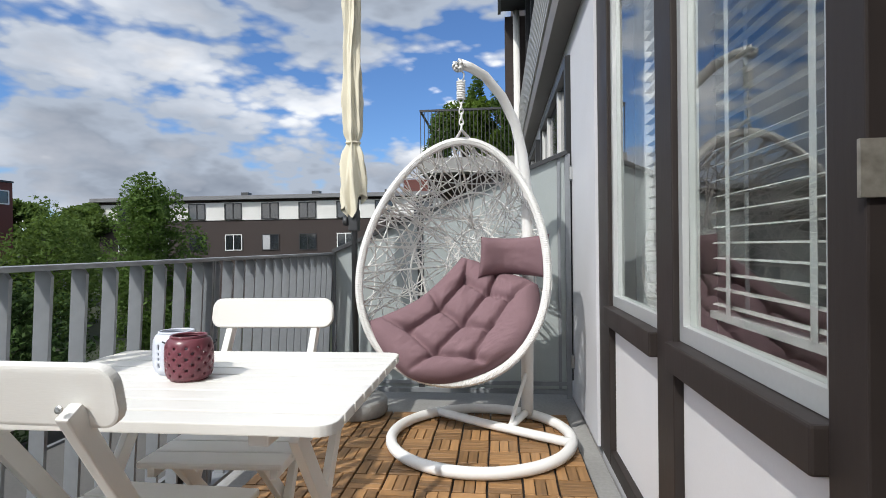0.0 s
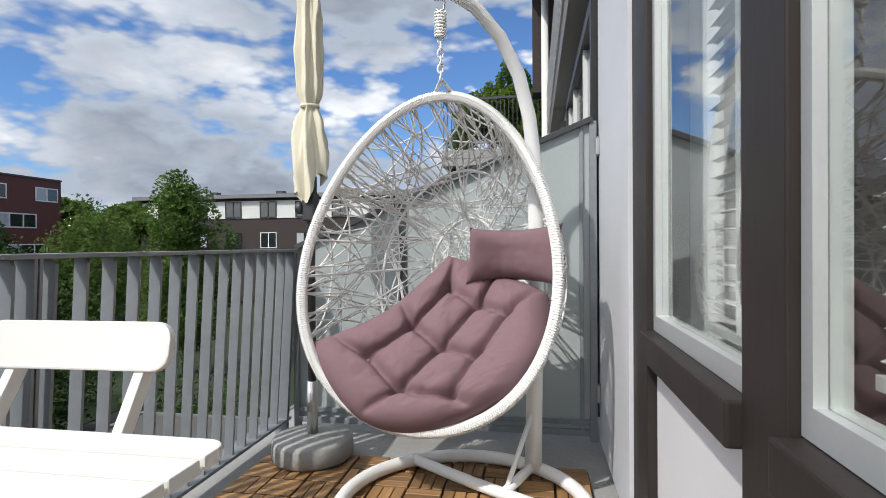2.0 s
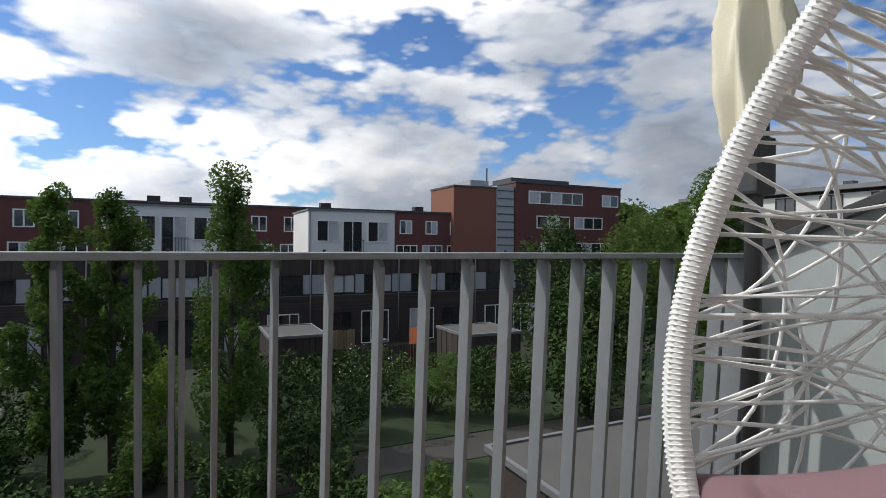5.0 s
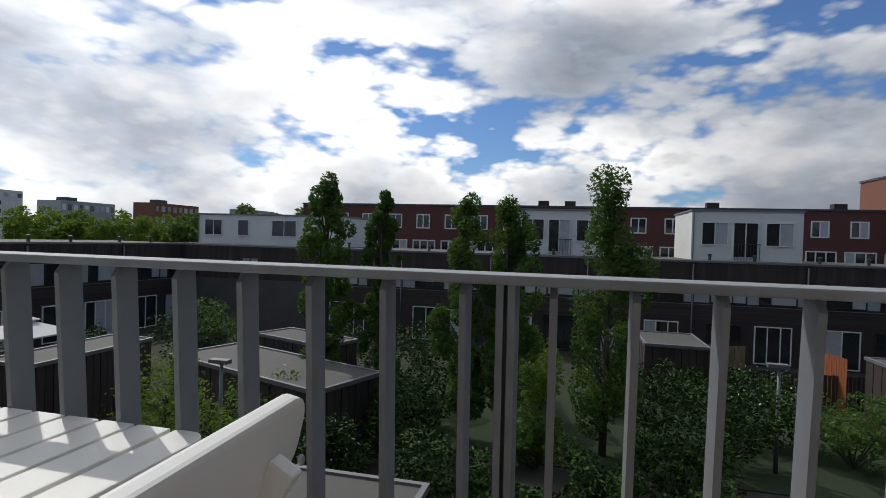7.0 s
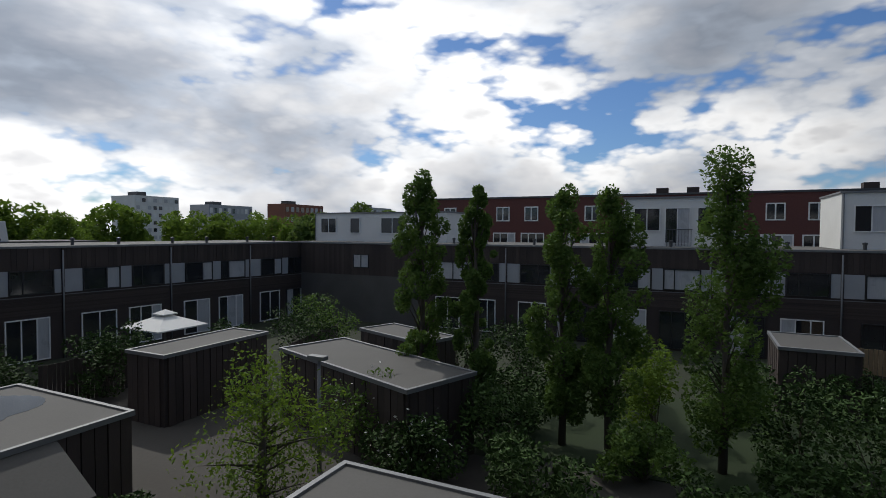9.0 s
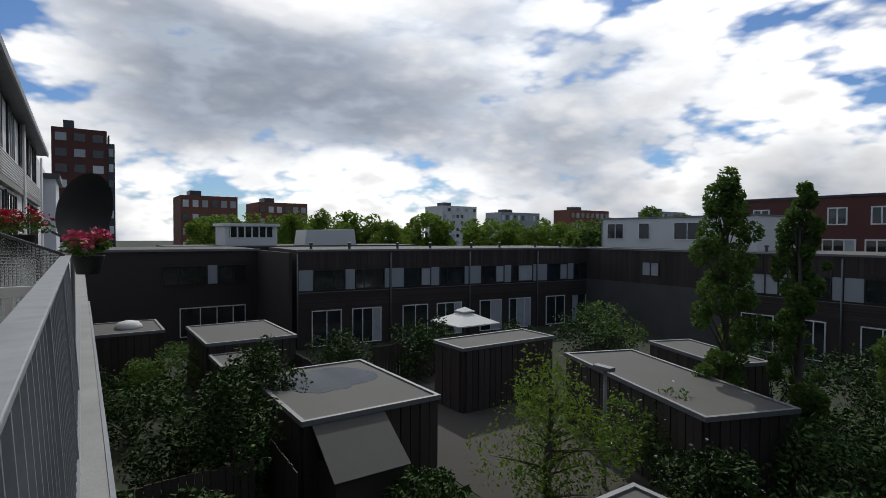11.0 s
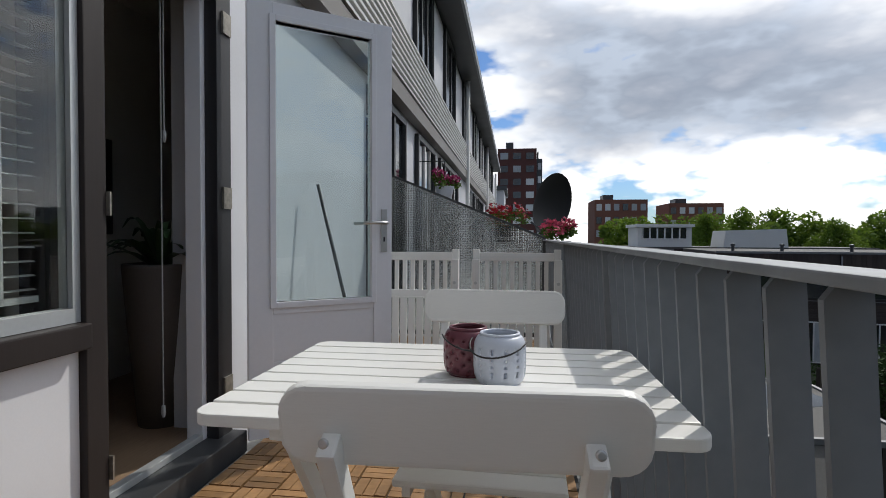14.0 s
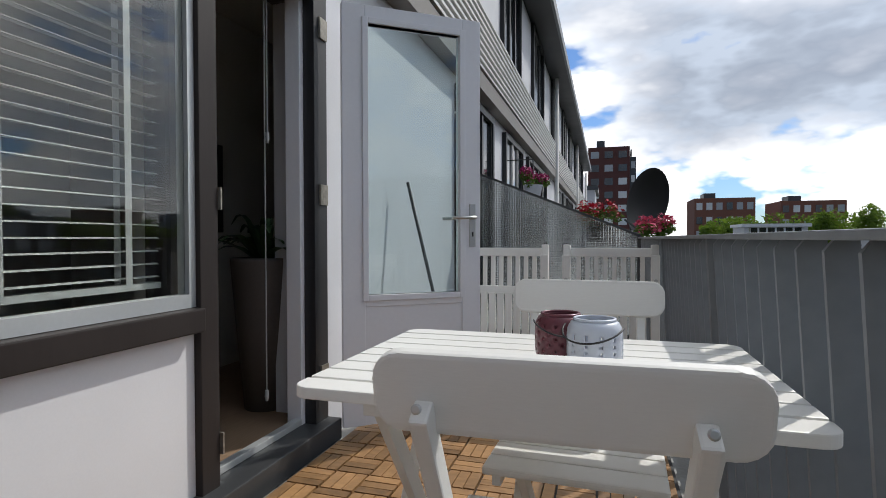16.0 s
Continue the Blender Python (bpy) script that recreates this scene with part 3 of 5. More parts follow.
part("cord", tubem([(0.17, 0.0, 2.2), (0.17, 0.0, 1.45)], 0.003, 6), BLIND, bc)
for z, y in ((0.22, 0.02), (1.42, 0.0)):
    part("toggle", moved(lathe([(0.006, 0), (0.01, 0.02), (0.008, 0.05)], 10), Matrix.Translation((0.17, y, z))), BLIND, bc)

# ---- facade bands, windows and eaves along the block ----


def corrugated(y0, y1, z0, z1, x, parent, pitch=0.076):
    bm = bmesh.new()
    prev = None
    n = int((z1 - z0) / pitch)
    for i in range(n):
        zz = z0 + i * pitch
        for dx, dz in ((0.0, 0.0), (-0.05, 0.003), (-0.05, 0.03), (0.0, 0.052)):
            row = [bm.verts.new((x + dx, y0, zz + dz)), bm.verts.new((x + dx, y1, zz + dz))]
            if prev:
                bm.faces.new((prev[0], prev[1], row[1], row[0]))
            prev = row
    return part("corrugated_band", bm, BAND, parent, "silver corrugated metal cladding")


blk = thing("apartment_block", "apartment block facade with corrugated metal band and dark windows", "building", kind="structure")
for y0, y1 in ((-11.45, 9.0), (-21.6, -11.75), (-31.5, -21.9)):
    corrugated(y0, y1, 2.70, 3.44, -0.085, blk)
part("fascia", boxm((-0.12, 0.018, -31.5, 9.0, 2.50, 2.68)), TAUPE, blk, "taupe fascia under the cladding")
part("roof", boxm((-0.42, 6.0, -31.5, 9.0, 5.05, 5.25)), SLATE, blk, "flat roof with overhanging eaves")
part("gutter", boxm((-0.47, -0.42, -31.5, 9.0, 5.0, 5.2)), GALV, blk)


def bay(y0, y1, z0, z1, mull, parent, x=-0.01):
    """A dark framed window bay: glass set back in a frame with posts at the fractions given."""
    w = part("window", boxm((x - 0.03, x + 0.028, y0, y0 + 0.07, z0, z1), (x - 0.03, x + 0.028, y1 - 0.07, y1, z0, z1), (x - 0.03, x + 0.028, y0 + 0.07, y1 - 0.07, z1 - 0.07, z1), (x - 0.03, x + 0.028, y0 + 0.07, y1 - 0.07, z0, z0 + 0.07)), FRAMED, parent)
    ys = [y0 + 0.07] + [y0 + (y1 - y0) * f for f in mull] + [y1 - 0.07]
    for a, b in zip(ys, ys[1:]):
        part("pane", boxm((x + 0.012, x + 0.02, a + 0.02, b - 0.02, z0 + 0.07, z1 - 0.07)), WINDARK, w)
        part("sash", boxm((x - 0.012, x + 0.012, a, a + 0.035, z0 + 0.07, z1 - 0.07), (x - 0.012, x + 0.012, b - 0.035, b, z0 + 0.07, z1 - 0.07)), random.choice([FRAMED, FRAMED, FRAMEW]), w)


for off in (0.0, -10.15, -20.3):
    for y0, y1, m in ((-4.25, -2.66, (0.36, 0.62)), (-6.65, -5.05, (0.3, 0.6)), (-10.3, -7.3, (0.25, 0.5, 0.75))):
        bay(y0 + off, y1 + off, 0.1, 2.42, m, blk)
    for y0, y1, m in ((-6.45, -4.9, (0.35, 0.65)), (-9.7, -7.95, (0.4,)), (-3.3, -1.5, (0.4, 0.7))):
        bay(y0 + off, y1 + off, 3.42, 5.0, m, blk)
    yp = -11.6 + off
    part("downpipe", tubem([(-0.14, yp, 5.0), (-0.14, yp, -5.9)], 0.055, 10), RENDERW, blk, "pale downpipe", smooth=True)
for y0, y1, z0, z1, m in ((3.42, 5.6, 0.1, 2.3, (0.3, 0.7)), (6.3, 8.8, 0.1, 2.3, (0.5,)), (3.5, 5.0, 3.42, 5.0, (0.5,)), (6.2, 8.2, 3.42, 5.0, (0.5,)), (-1.0, 1.5, 3.42, 5.0, (0.3, 0.7))):
    bay(y0, y1, z0, z1, m, blk)
part("downpipe", tubem([(-0.16, 8.9, 5.0), (-0.16, 8.9, -5.9)], 0.055, 10), RENDERW, blk, "pale downpipe", smooth=True)
part("block_body", boxm((0.31, 6.0, -31.5, 9.0, -6.0, -0.02), (0.31, 6.0, -31.5, -2.61, 0.0, 5.0), (0.31, 6.0, 3.61, 9.0, 0.0, 5.0), (0.31, 6.0, -2.6, 3.6, 2.7, 5.0)), BRICKD, blk)

# ---- deck tiles ----
deck = thing("deck", "oiled wooden deck tiles of alternating slats", "decking", kind="structure")
structure("deck_base", boxm((-1.62, -0.105, SOUTH + 0.02, 3.0, -0.034, -0.016)), BLACK, "black plastic grid under the deck tiles", parent=deck)


def slat_geo(name, m):
    bm = bmesh.new()
    add_box(bm, -0.071, 0.071, -0.0215, 0.0215, -0.015, 0.0)
    bmesh.ops.bevel(bm, geom=[e for e in bm.edges if e.verts[0].co.z > -0.001 and e.verts[1].co.z > -0.001], offset=0.002, segments=1, affect="EDGES")
    me = bpy.data.meshes.new(name)
    bm.to_mesh(me)
    bm.free()
    me.materials.append(m)
    return me


DSLAT = slat_geo("deck_slat", TEAK)
REST_V, REST_F = [], []
nx, ny = 10, 41
for i in range(nx):
    for j in range(ny):
        cx, cy = -0.183 - 0.15 * i, 2.92 - 0.15 * j
        turn = (i + j) % 2
        near = cy > 1.95
        for s in (-0.0475, 0.0, 0.0475):
            if near and i < 8:
                d = new("deck_slat", DSLAT)
                d.parent = deck
                d.location = (cx + (s if turn else 0), cy + (0 if turn else s), random.uniform(-0.0012, 0.0008))
                d.rotation_euler = (0, 0, (math.pi / 2 if turn else 0) + random.choice((0, math.pi)) + random.uniform(-0.006, 0.006))
            else:
                hx, hy = (0.0215, 0.071) if turn else (0.071, 0.0215)
                px, py = cx + (s if turn else 0), cy + (0 if turn else s)
                z = random.uniform(-0.0012, 0.0008)
                n0 = len(REST_V)
                REST_V += [(px - hx, py - hy, -0.015), (px + hx, py - hy, -0.015), (px + hx, py + hy, -0.015), (px - hx, py + hy, -0.015), (px - hx, py - hy, z), (px + hx, py - hy, z), (px + hx, py + hy, z), (px - hx, py + hy, z)]
                REST_F += [tuple(n0 + q for q in f) for f in ((0, 3, 2, 1), (4, 5, 6, 7), (0, 1, 5, 4), (1, 2, 6, 5), (2, 3, 7, 6), (3, 0, 4, 7))]
rest = bpy.data.meshes.new("deck_slats_rest")
rest.from_pydata(REST_V, [], REST_F)
rest.materials.append(TEAKREST)
ro = new("deck_slats_rest", rest)
ro.parent = deck
tagged(ro, kind="stuff")

# ---- furniture on the balcony ----


def rounded(w, h, r, n=5):
    """A rounded rectangle outline centred on the origin."""
    pts = []
    for cx, cy, a0 in ((w / 2 - r, h / 2 - r, 0), (-w / 2 + r, h / 2 - r, 90), (-w / 2 + r, -h / 2 + r, 180), (w / 2 - r, -h / 2 + r, 270)):
        for i in range(n + 1):
            a = radians(a0 + 90 * i / n)
            pts.append((cx + r * math.cos(a), cy + r * math.sin(a)))
    return pts


def slab(w, d, r, z0, z1, bevel=0.006):
    bm = prism(rounded(w, d, r), "z", z0, z1)
    bmesh.ops.recalc_face_normals(bm, faces=bm.faces[:])
    edges = [e for e in bm.edges if abs(e.verts[0].co.z - e.verts[1].co.z) < 1e-6]
    bmesh.ops.bevel(bm, geom=edges, offset=bevel, segments=2, affect="EDGES", profile=0.6)
    return bm


def beam(bm, a, b, w, t, up=(0, 0, 1)):
    """A bar of width w and thickness t from a to b."""
    a, b = Vector(a), Vector(b)
    d = (b - a)
    m = Matrix.Translation(a) @ d.to_track_quat("Z", "Y").to_matrix().to_4x4()
    add_box(bm, -w / 2, w / 2, -t / 2, t / 2, 0, d.length, m)


TW, TD = 0.865, 0.645
table = thing("folding_table", "white slatted wooden folding table with crossed legs", "table", pose(-1.222, 0.978, 0))
n = 9
pitch = TD / n
for i in range(n):
    y0 = -TD / 2 + i * pitch
    if i in (0, n - 1):
        r = 0.035
        base = [(-TW / 2 + r - r * math.cos(radians(a)), r - r * math.sin(radians(a))) for a in range(0, 91, 18)]
        pts = base + [(-x, y) for x, y in base[::-1]] + [(TW / 2, pitch - 0.007), (-TW / 2, pitch - 0.007)]
        if i == n - 1:
            pts = [(x, pitch - y) for x, y in pts]
        bm = prism([(x, y + y0) for x, y in pts], "z", 0.686, 0.708)
    else:
        bm = boxm((-TW / 2, TW / 2, y0 + 0.004, y0 + pitch - 0.004, 0.686, 0.708))
    part("slat", bm, WHITE, table, bevel=0.003)
for x in (-0.28, 0.28):
    part("batten", boxm((x - 0.02, x + 0.02, -TD / 2 + 0.03, TD / 2 - 0.03, 0.656, 0.6855)), WHITE, table, bevel=0.003)
for x in (-0.31, 0.31):
    for sgn in (1, -1):
        bm = bmesh.new()
        xx = x + (0.022 if sgn > 0 else -0.022) * (1 if x < 0 else -1)
        beam(bm, (xx, -0.25 * sgn, 0.0), (xx, 0.24 * sgn, 0.664), 0.02, 0.042)
        part("leg", bm, WHITE, table, bevel=0.003)
for y in (-0.17, 0.17):
    part("stretcher", boxm((-0.30, 0.30, y - 0.012, y + 0.012, 0.10, 0.14)), WHITE, table, bevel=0.003)


def folding_chair(m, label, up_=0.0):
    """A white wooden folding chair; it faces -y, its back at +y."""
    c = thing("folding_chair", label, "chair", m, group="folding chairs at the table")
    bm = prism(rounded(0.43, 0.102, 0.035), "y", -0.01, 0.01)
    bmesh.ops.recalc_face_normals(bm, faces=bm.faces[:])
    for v in bm.verts:
        v.co.y += 0.10 * v.co.x ** 2
    part("backrest", moved(bm, Matrix.Translation((0, 0.243, 0.795 + up_)) @ Matrix.Rotation(radians(-12), 4, "X")), WHITE, c, bevel=0.005)
    for x in (-0.15, 0.15):
        bm = bmesh.new()
        beam(bm, (x, -0.20, 0.0), (x, 0.272 + up_ * 0.5, 0.778 + up_), 0.023, 0.034)
        lg = part("front_leg", bm, WHITE, c, bevel=0.004)
        for z, y in ((0.735, 0.218), (0.785, 0.247)):
            part("bolt", moved(lathe([(0.006, 0), (0.006, 0.003), (0.004, 0.004)], 12), Matrix.Translation((x, y + 0.040 + up_ * 0.5, z + up_)) @ Matrix.Rotation(radians(-78), 4, "X")), STEEL, lg)
        bm = bmesh.new()
        xx = x + (0.03 if x < 0 else -0.03)
        beam(bm, (xx, 0.26, 0.0), (xx, -0.16, 0.44), 0.022, 0.036)
        part("back_leg", bm, WHITE, c, bevel=0.004)
    for i in range(5):
        y = -0.17 + i * 0.085
        part("seat_slat", boxm((-0.20, 0.20, y - 0.04, y + 0.04, 0.435, 0.453)), WHITE, c, bevel=0.006)
    for x in (-0.17, 0.17):
        part("seat_rail", boxm((x - 0.01, x + 0.01, -0.19, 0.2, 0.405, 0.434)), WHITE, c)
    part("stretcher", boxm((-0.14, 0.14, 0.19, 0.215, 0.09, 0.12)), WHITE, c, bevel=0.003)
    return c


folding_chair(pose(-1.278, 1.292, 0, 0, 0, 2), "white wooden folding chair pushed under the table", 0.0)
folding_chair(pose(-1.275, 0.755, 0, 0, 0, 178), "white wooden folding chair on the far side of the table", 0.005)


def lantern(m, material, label, holes):
    t = thing("lantern", label, "lantern", m, group="ceramic lanterns on the table")
    bm = bmesh.new()
    seg, rowsn = 48, 16
    prof = [(0.045, 0.0), (0.056, 0.006), (0.062, 0.02), (0.064, 0.04), (0.064, 0.06), (0.064, 0.08), (0.062, 0.1), (0.055, 0.113), (0.045, 0.12)]

    def rad(z):
        for (r0, z0), (r1, z1) in zip(prof, prof[1:]):
            if z0 <= z <= z1:
                return r0 + (r1 - r0) * (z - z0) / (z1 - z0)
        return prof[-1][0]

    zs = [0.12 * i / rowsn for i in range(rowsn + 1)]
    rings = [[bm.verts.new((rad(z) * math.cos(math.tau * k / seg), rad(z) * math.sin(math.tau * k / seg), z)) for k in range(seg)] for z in zs]
    for i in range(rowsn):
        for k in range(seg):
            if holes == "round":
                cut = 2 <= i <= 12 and i % 2 == 0 and (k + 2 * ((i // 2) % 2)) % 4 == 0
            else:
                cut = k % 4 == 0 and i in (3, 4, 6, 8, 10, 11)
            if not cut:
                bm.faces.new((rings[i][k], rings[i][(k + 1) % seg], rings[i + 1][(k + 1) % seg], rings[i + 1][k]))
    ob = part("body", bm, material, t, smooth=True)
    md = ob.modifiers.new("wall", "SOLIDIFY")
    md.thickness, md.offset = 0.006, -1
    part("base", moved(lathe([(0.0, 0.0), (0.05, 0.0), (0.05, 0.008), (0.0, 0.008)], 24), Matrix.Translation((0, 0, 0.0))), material, t)
    part("rim", tubem([(0.046 * math.cos(a), 0.046 * math.sin(a), 0.12) for a in [math.tau * i / 32 for i in range(32)]], 0.004, 6, True), material, t, smooth=True)
    pts = [(0.066 * math.cos(a) * 1.06, -0.005 - 0.078 * math.sin(a), 0.105 - 0.03 * math.sin(a)) for a in [math.pi * i / 16 for i in range(17)]]
    part("handle", tubem(pts, 0.0022, 6), BLACK, t, "thin dark wire handle", smooth=True)
    return t


lantern(pose(-1.245, 0.965, 0.709, 0, 0, 200) @ Matrix.Scale(0.86, 4), MAROON, "maroon glazed ceramic lantern with round pierced holes", "round")
lantern(pose(-1.317, 1.027, 0.709, 0, 0, 160) @ Matrix.Scale(0.86, 4), PALEBLUE, "pale blue ceramic lantern with slotted holes", "slots")

# hanging egg chair: frame, ring, woven shell, cushions
EGG = Matrix.Translation((-0.69, 2.60, 0)) @ Matrix.Rotation(radians(-3), 4, "Z")
egg = thing("hanging_egg_chair", "white woven hanging egg chair on a round steel stand", "hanging chair", EGG)


def ring_pt(a, s=1.0):
    """The egg-shaped rim; a runs round from the bottom. Local x is across, y is depth, z is up."""
    zc, half = 0.95, 0.64
    z = zc - half * math.cos(a)
    f = (z - (zc - half)) / (2 * half)
    w = 0.493 * math.sin(a) * (1.0 + 0.16 * math.cos(a))
    return Vector((w * s, -0.17 + 0.25 * f + 0.03 * math.cos(a), zc - half * math.cos(a) * s))


rim = [ring_pt(math.tau * i / 72) for i in range(72)]
part("rim", tubem(rim, 0.021, 10, True), WHITE_TUBE, egg, "thick white wrapped rim", smooth=True)
bmw = bmesh.new()
for i in range(420):
    a = math.tau * i / 420
    p, q = ring_pt(a), ring_pt(a + 0.005)
    d = (q - p).normalized()
    side = d.orthogonal().normalized()
    oth = d.cross(side)
    add_tube(bmw, [p + (side * math.cos(t) + oth * math.sin(t)) * 0.0205 + d * (0.0012 * math.sin(t)) for t in [math.tau * j / 7 for j in range(7)]], 0.0036, 4, True)
tagged(part("rim_wrapping", bmw, WICKER, egg, "coiled resin wrapping of the rim"), kind="stuff")


def shell_pt(u, v):
    """A point of the shell: u, v in a unit disc laid over the rim opening, bulging back."""
    r = min(1.0, math.hypot(u, v))
    a = math.atan2(u, -v)
    p = ring_pt(a, r)
    base = ring_pt(a, 1.0)
    bulge = math.sqrt(max(0.0, 1 - r * r))
    p.y = (-0.045 + (base.y + 0.045) * r) + 0.58 * bulge * (1.0 - 0.12 * v)
    p.x = p.x * (1 + 0.25 * bulge * r) + 0.07 * bulge
    p.z -= 0.03 * bulge
    return p


random.seed(11)
shell = thing("woven_shell", "", "")
shell.parent = egg


def strand(p0, p1, rr):
    n = 12
    bms = bmesh.new()
    add_tube(bms, [shell_pt(p0[0] + (p1[0] - p0[0]) * i / n, p0[1] + (p1[1] - p0[1]) * i / n) for i in range(n + 1)], rr, 5)
    part("strand", bms, WICKER, shell, smooth=True)


for i in range(118):
    a, half = random.uniform(0, math.tau), math.acos(random.uniform(-0.96, 0.96))
    strand((math.cos(a - half), math.sin(a - half)), (math.cos(a + half), math.sin(a + half)), random.choice((0.0034, 0.0038, 0.0042)))
bmr = bmesh.new()
for s in (0.33, 0.66):
    add_tube(bmr, [shell_pt(s * math.cos(t), s * math.sin(t)) for t in [math.tau * j / 36 for j in range(36)]], 0.0065, 6, True)
for k in range(8):
    t = math.tau * k / 8 + 0.2
    add_tube(bmr, [shell_pt(f * math.cos(t), f * math.sin(t)) for f in [0.33 + 0.67 * j / 8 for j in range(9)]], 0.0065, 6)
part("shell_frame", bmr, WHITE_TUBE, egg, "thin steel ribs under the weave", smooth=True)


def cushion(name, fn, nu, nv, label):
    """A stuffed cushion from a height function over a grid; fn(u, v) gives centre point and half thickness along n."""
    bm = bmesh.new()
    top, bot = [], []
    for i in range(nu + 1):
        rt, rb = [], []
        for j in range(nv + 1):
            c, nrm, h = fn(-1 + 2 * i / nu, -1 + 2 * j / nv)
            rt.append(bm.verts.new(c + nrm * h))
            rb.append(bm.verts.new(c - nrm * h * 0.7))
        top.append(rt)
        bot.append(rb)
    for i in range(nu):
        for j in range(nv):
            bm.faces.new((top[i][j], top[i + 1][j], top[i + 1][j + 1], top[i][j + 1]))
            bm.faces.new((bot[i][j], bot[i][j + 1], bot[i + 1][j + 1], bot[i + 1][j]))
    bmesh.ops.remove_doubles(bm, verts=bm.verts[:], dist=0.002)
    return part(name, bm, CUSHION, egg, label, smooth=True)


BUTTONS = [(-0.64, -0.5), (-0.12, -0.58), (0.42, -0.6), (-0.6, 0.08), (-0.1, 0.0), (0.4, -0.04), (-0.58, 0.6), (0.02, 0.54), (0.55, 0.5)]


def seat_surface(u, v):
    """The large cushion fills the bowl: front along the rim, one corner peaking against the shell."""
    fl, fr_, bl, br_ = Vector((-0.455, -0.06, 0.56)), Vector((0.38, -0.09, 0.50)), Vector((0.0, 0.34, 0.95)), Vector((0.46, 0.20, 0.84))
    a, b = (u + 1) / 2, (v + 1) / 2
    p = (fl * (1 - a) + fr_ * a) * (1 - b) + (bl * (1 - a) + br_ * a) * b
    p = p + (Vector((0.02, -0.01, -0.07)) * (1 - a) + Vector((0.045, -0.055, -0.02)) * a) * (1 - abs(v) ** 1.6)
    return p + (Vector((-0.04, -0.09, -0.22)) * (1 - b) + Vector((0.01, 0.07, -0.02)) * b) * (1 - u * u)


SEAMS = [(p, q) for p, q in itertools.combinations(BUTTONS, 2) if math.hypot(p[0] - q[0], p[1] - q[1]) < 0.68]
SEAMS += [(p, (p[0] * 1.9, p[1] * 1.9 + 0.1)) for p in BUTTONS if math.hypot(*p) > 0.5]


def seam_distance(u, v, p, q):
    """Distance in the cushion's plane from a point to the stitched pull between two buttons."""
    dx, dy = q[0] - p[0], q[1] - p[1]
    f = max(0.0, min(1.0, ((u - p[0]) * dx + (v - p[1]) * dy) / (dx * dx + dy * dy)))
    return math.hypot(u - p[0] - f * dx, v - p[1] - f * dy)


def seat_fn(u, v):
    e = 0.01
    c = seat_surface(u, v)
    nrm = (seat_surface(u + e, v) - c).cross(seat_surface(u, v + e) - c).normalized()
    edge = (1 - abs(u) ** 7) * (1 - abs(v) ** 7)
    h = 0.115 * max(0.0, edge) ** 0.5
    d1 = min(math.hypot(u - a, (v - b) * 1.1) for a, b in BUTTONS)
    h -= 0.045 * math.exp(-(d1 / 0.085) ** 2) * min(1, edge * 2)
    fold = min(seam_distance(u, v, p, q) for p, q in SEAMS)
    h -= 0.036 * math.exp(-(fold / 0.04) ** 2) * min(1.0, edge) + 0.018 * math.exp(-(fold / 0.13) ** 2) * min(1.0, edge)
    h += 0.007 * noise.noise(Vector((u * 6, v * 6, 3.0))) * edge
    h += 0.004 * noise.noise(Vector((u * 19, v * 15, 1.0))) * edge
    return c, nrm, max(h, 0.0)


sc_ = cushion("seat_cushion", seat_fn, 96, 84, "tufted mauve canvas seat cushion")
for a, b in BUTTONS:
    c, nrm, h = seat_fn(a, b)
    part("button", moved(lathe([(0.0, -0.004), (0.013, -0.002), (0.012, 0.004), (0.0, 0.007)], 14), Matrix.Translation(c + nrm * (h + 0.002)) @ nrm.to_track_quat("Z", "Y").to_matrix().to_4x4()), CUSHION, sc_, smooth=True)


def pillow_fn(u, v):
    c = Vector((0.305 + 0.178 * u * (1 + 0.04 * v * v), 0.24 - 0.12 * (u + 0.2) ** 2 - 0.02 * v, 0.985 + 0.105 * v * (1 + 0.14 * u * u) + 0.025 * u))
    nrm = Vector((-0.1 * u, -1, 0.12)).normalized()
    e = max(0.0, (1 - abs(u) ** 4) * (1 - abs(v) ** 4))
    return c, nrm, 0.07 * e ** 0.55 + 0.005 * noise.noise(Vector((u * 5, v * 4, 8))) * e


cushion("head_pillow", pillow_fn, 40, 24, "mauve canvas head pillow")

# the loaded shell hangs aslant from its chain
TILT = Matrix.Translation((0.02, 0, 1.59)) @ Matrix.Rotation(radians(6), 4, "Y") @ Matrix.Translation((0, 0, -1.59))
for ob in egg.children_recursive:
    if ob.type == "MESH":
        ob.data.transform(TILT)

# stand: floor ring, cross bar, curved pole, hook, spring and chain
R = 0.465
part("base_ring", tubem([(R * math.cos(math.tau * i / 56) + 0.09, R * math.sin(math.tau * i / 56) - 0.07, 0.03) for i in range(56)], 0.028, 12, True), WHITE_TUBE, egg, smooth=True)
part("cross_bar", tubem([(-0.21, 0.30, 0.034), (0.10, 0.11, 0.034), (0.545, -0.13, 0.034)], 0.024, 10), WHITE_TUBE, egg, smooth=True)
pole = [(0.33, 0.30, 0.03), (0.335, 0.32, 0.4), (0.345, 0.34, 1.0), (0.34, 0.335, 1.35), (0.32, 0.31, 1.55), (0.28, 0.26, 1.72), (0.21, 0.19, 1.86), (0.12, 0.1, 1.955), (0.05, 0.04, 1.985), (0.0, 0.0, 1.995)]
part("pole", tubem(pole, [0.036, 0.036, 0.034, 0.032, 0.03, 0.029, 0.028, 0.027, 0.026, 0.026], 14), WHITE_TUBE, egg, "curved white steel pole", smooth=True)
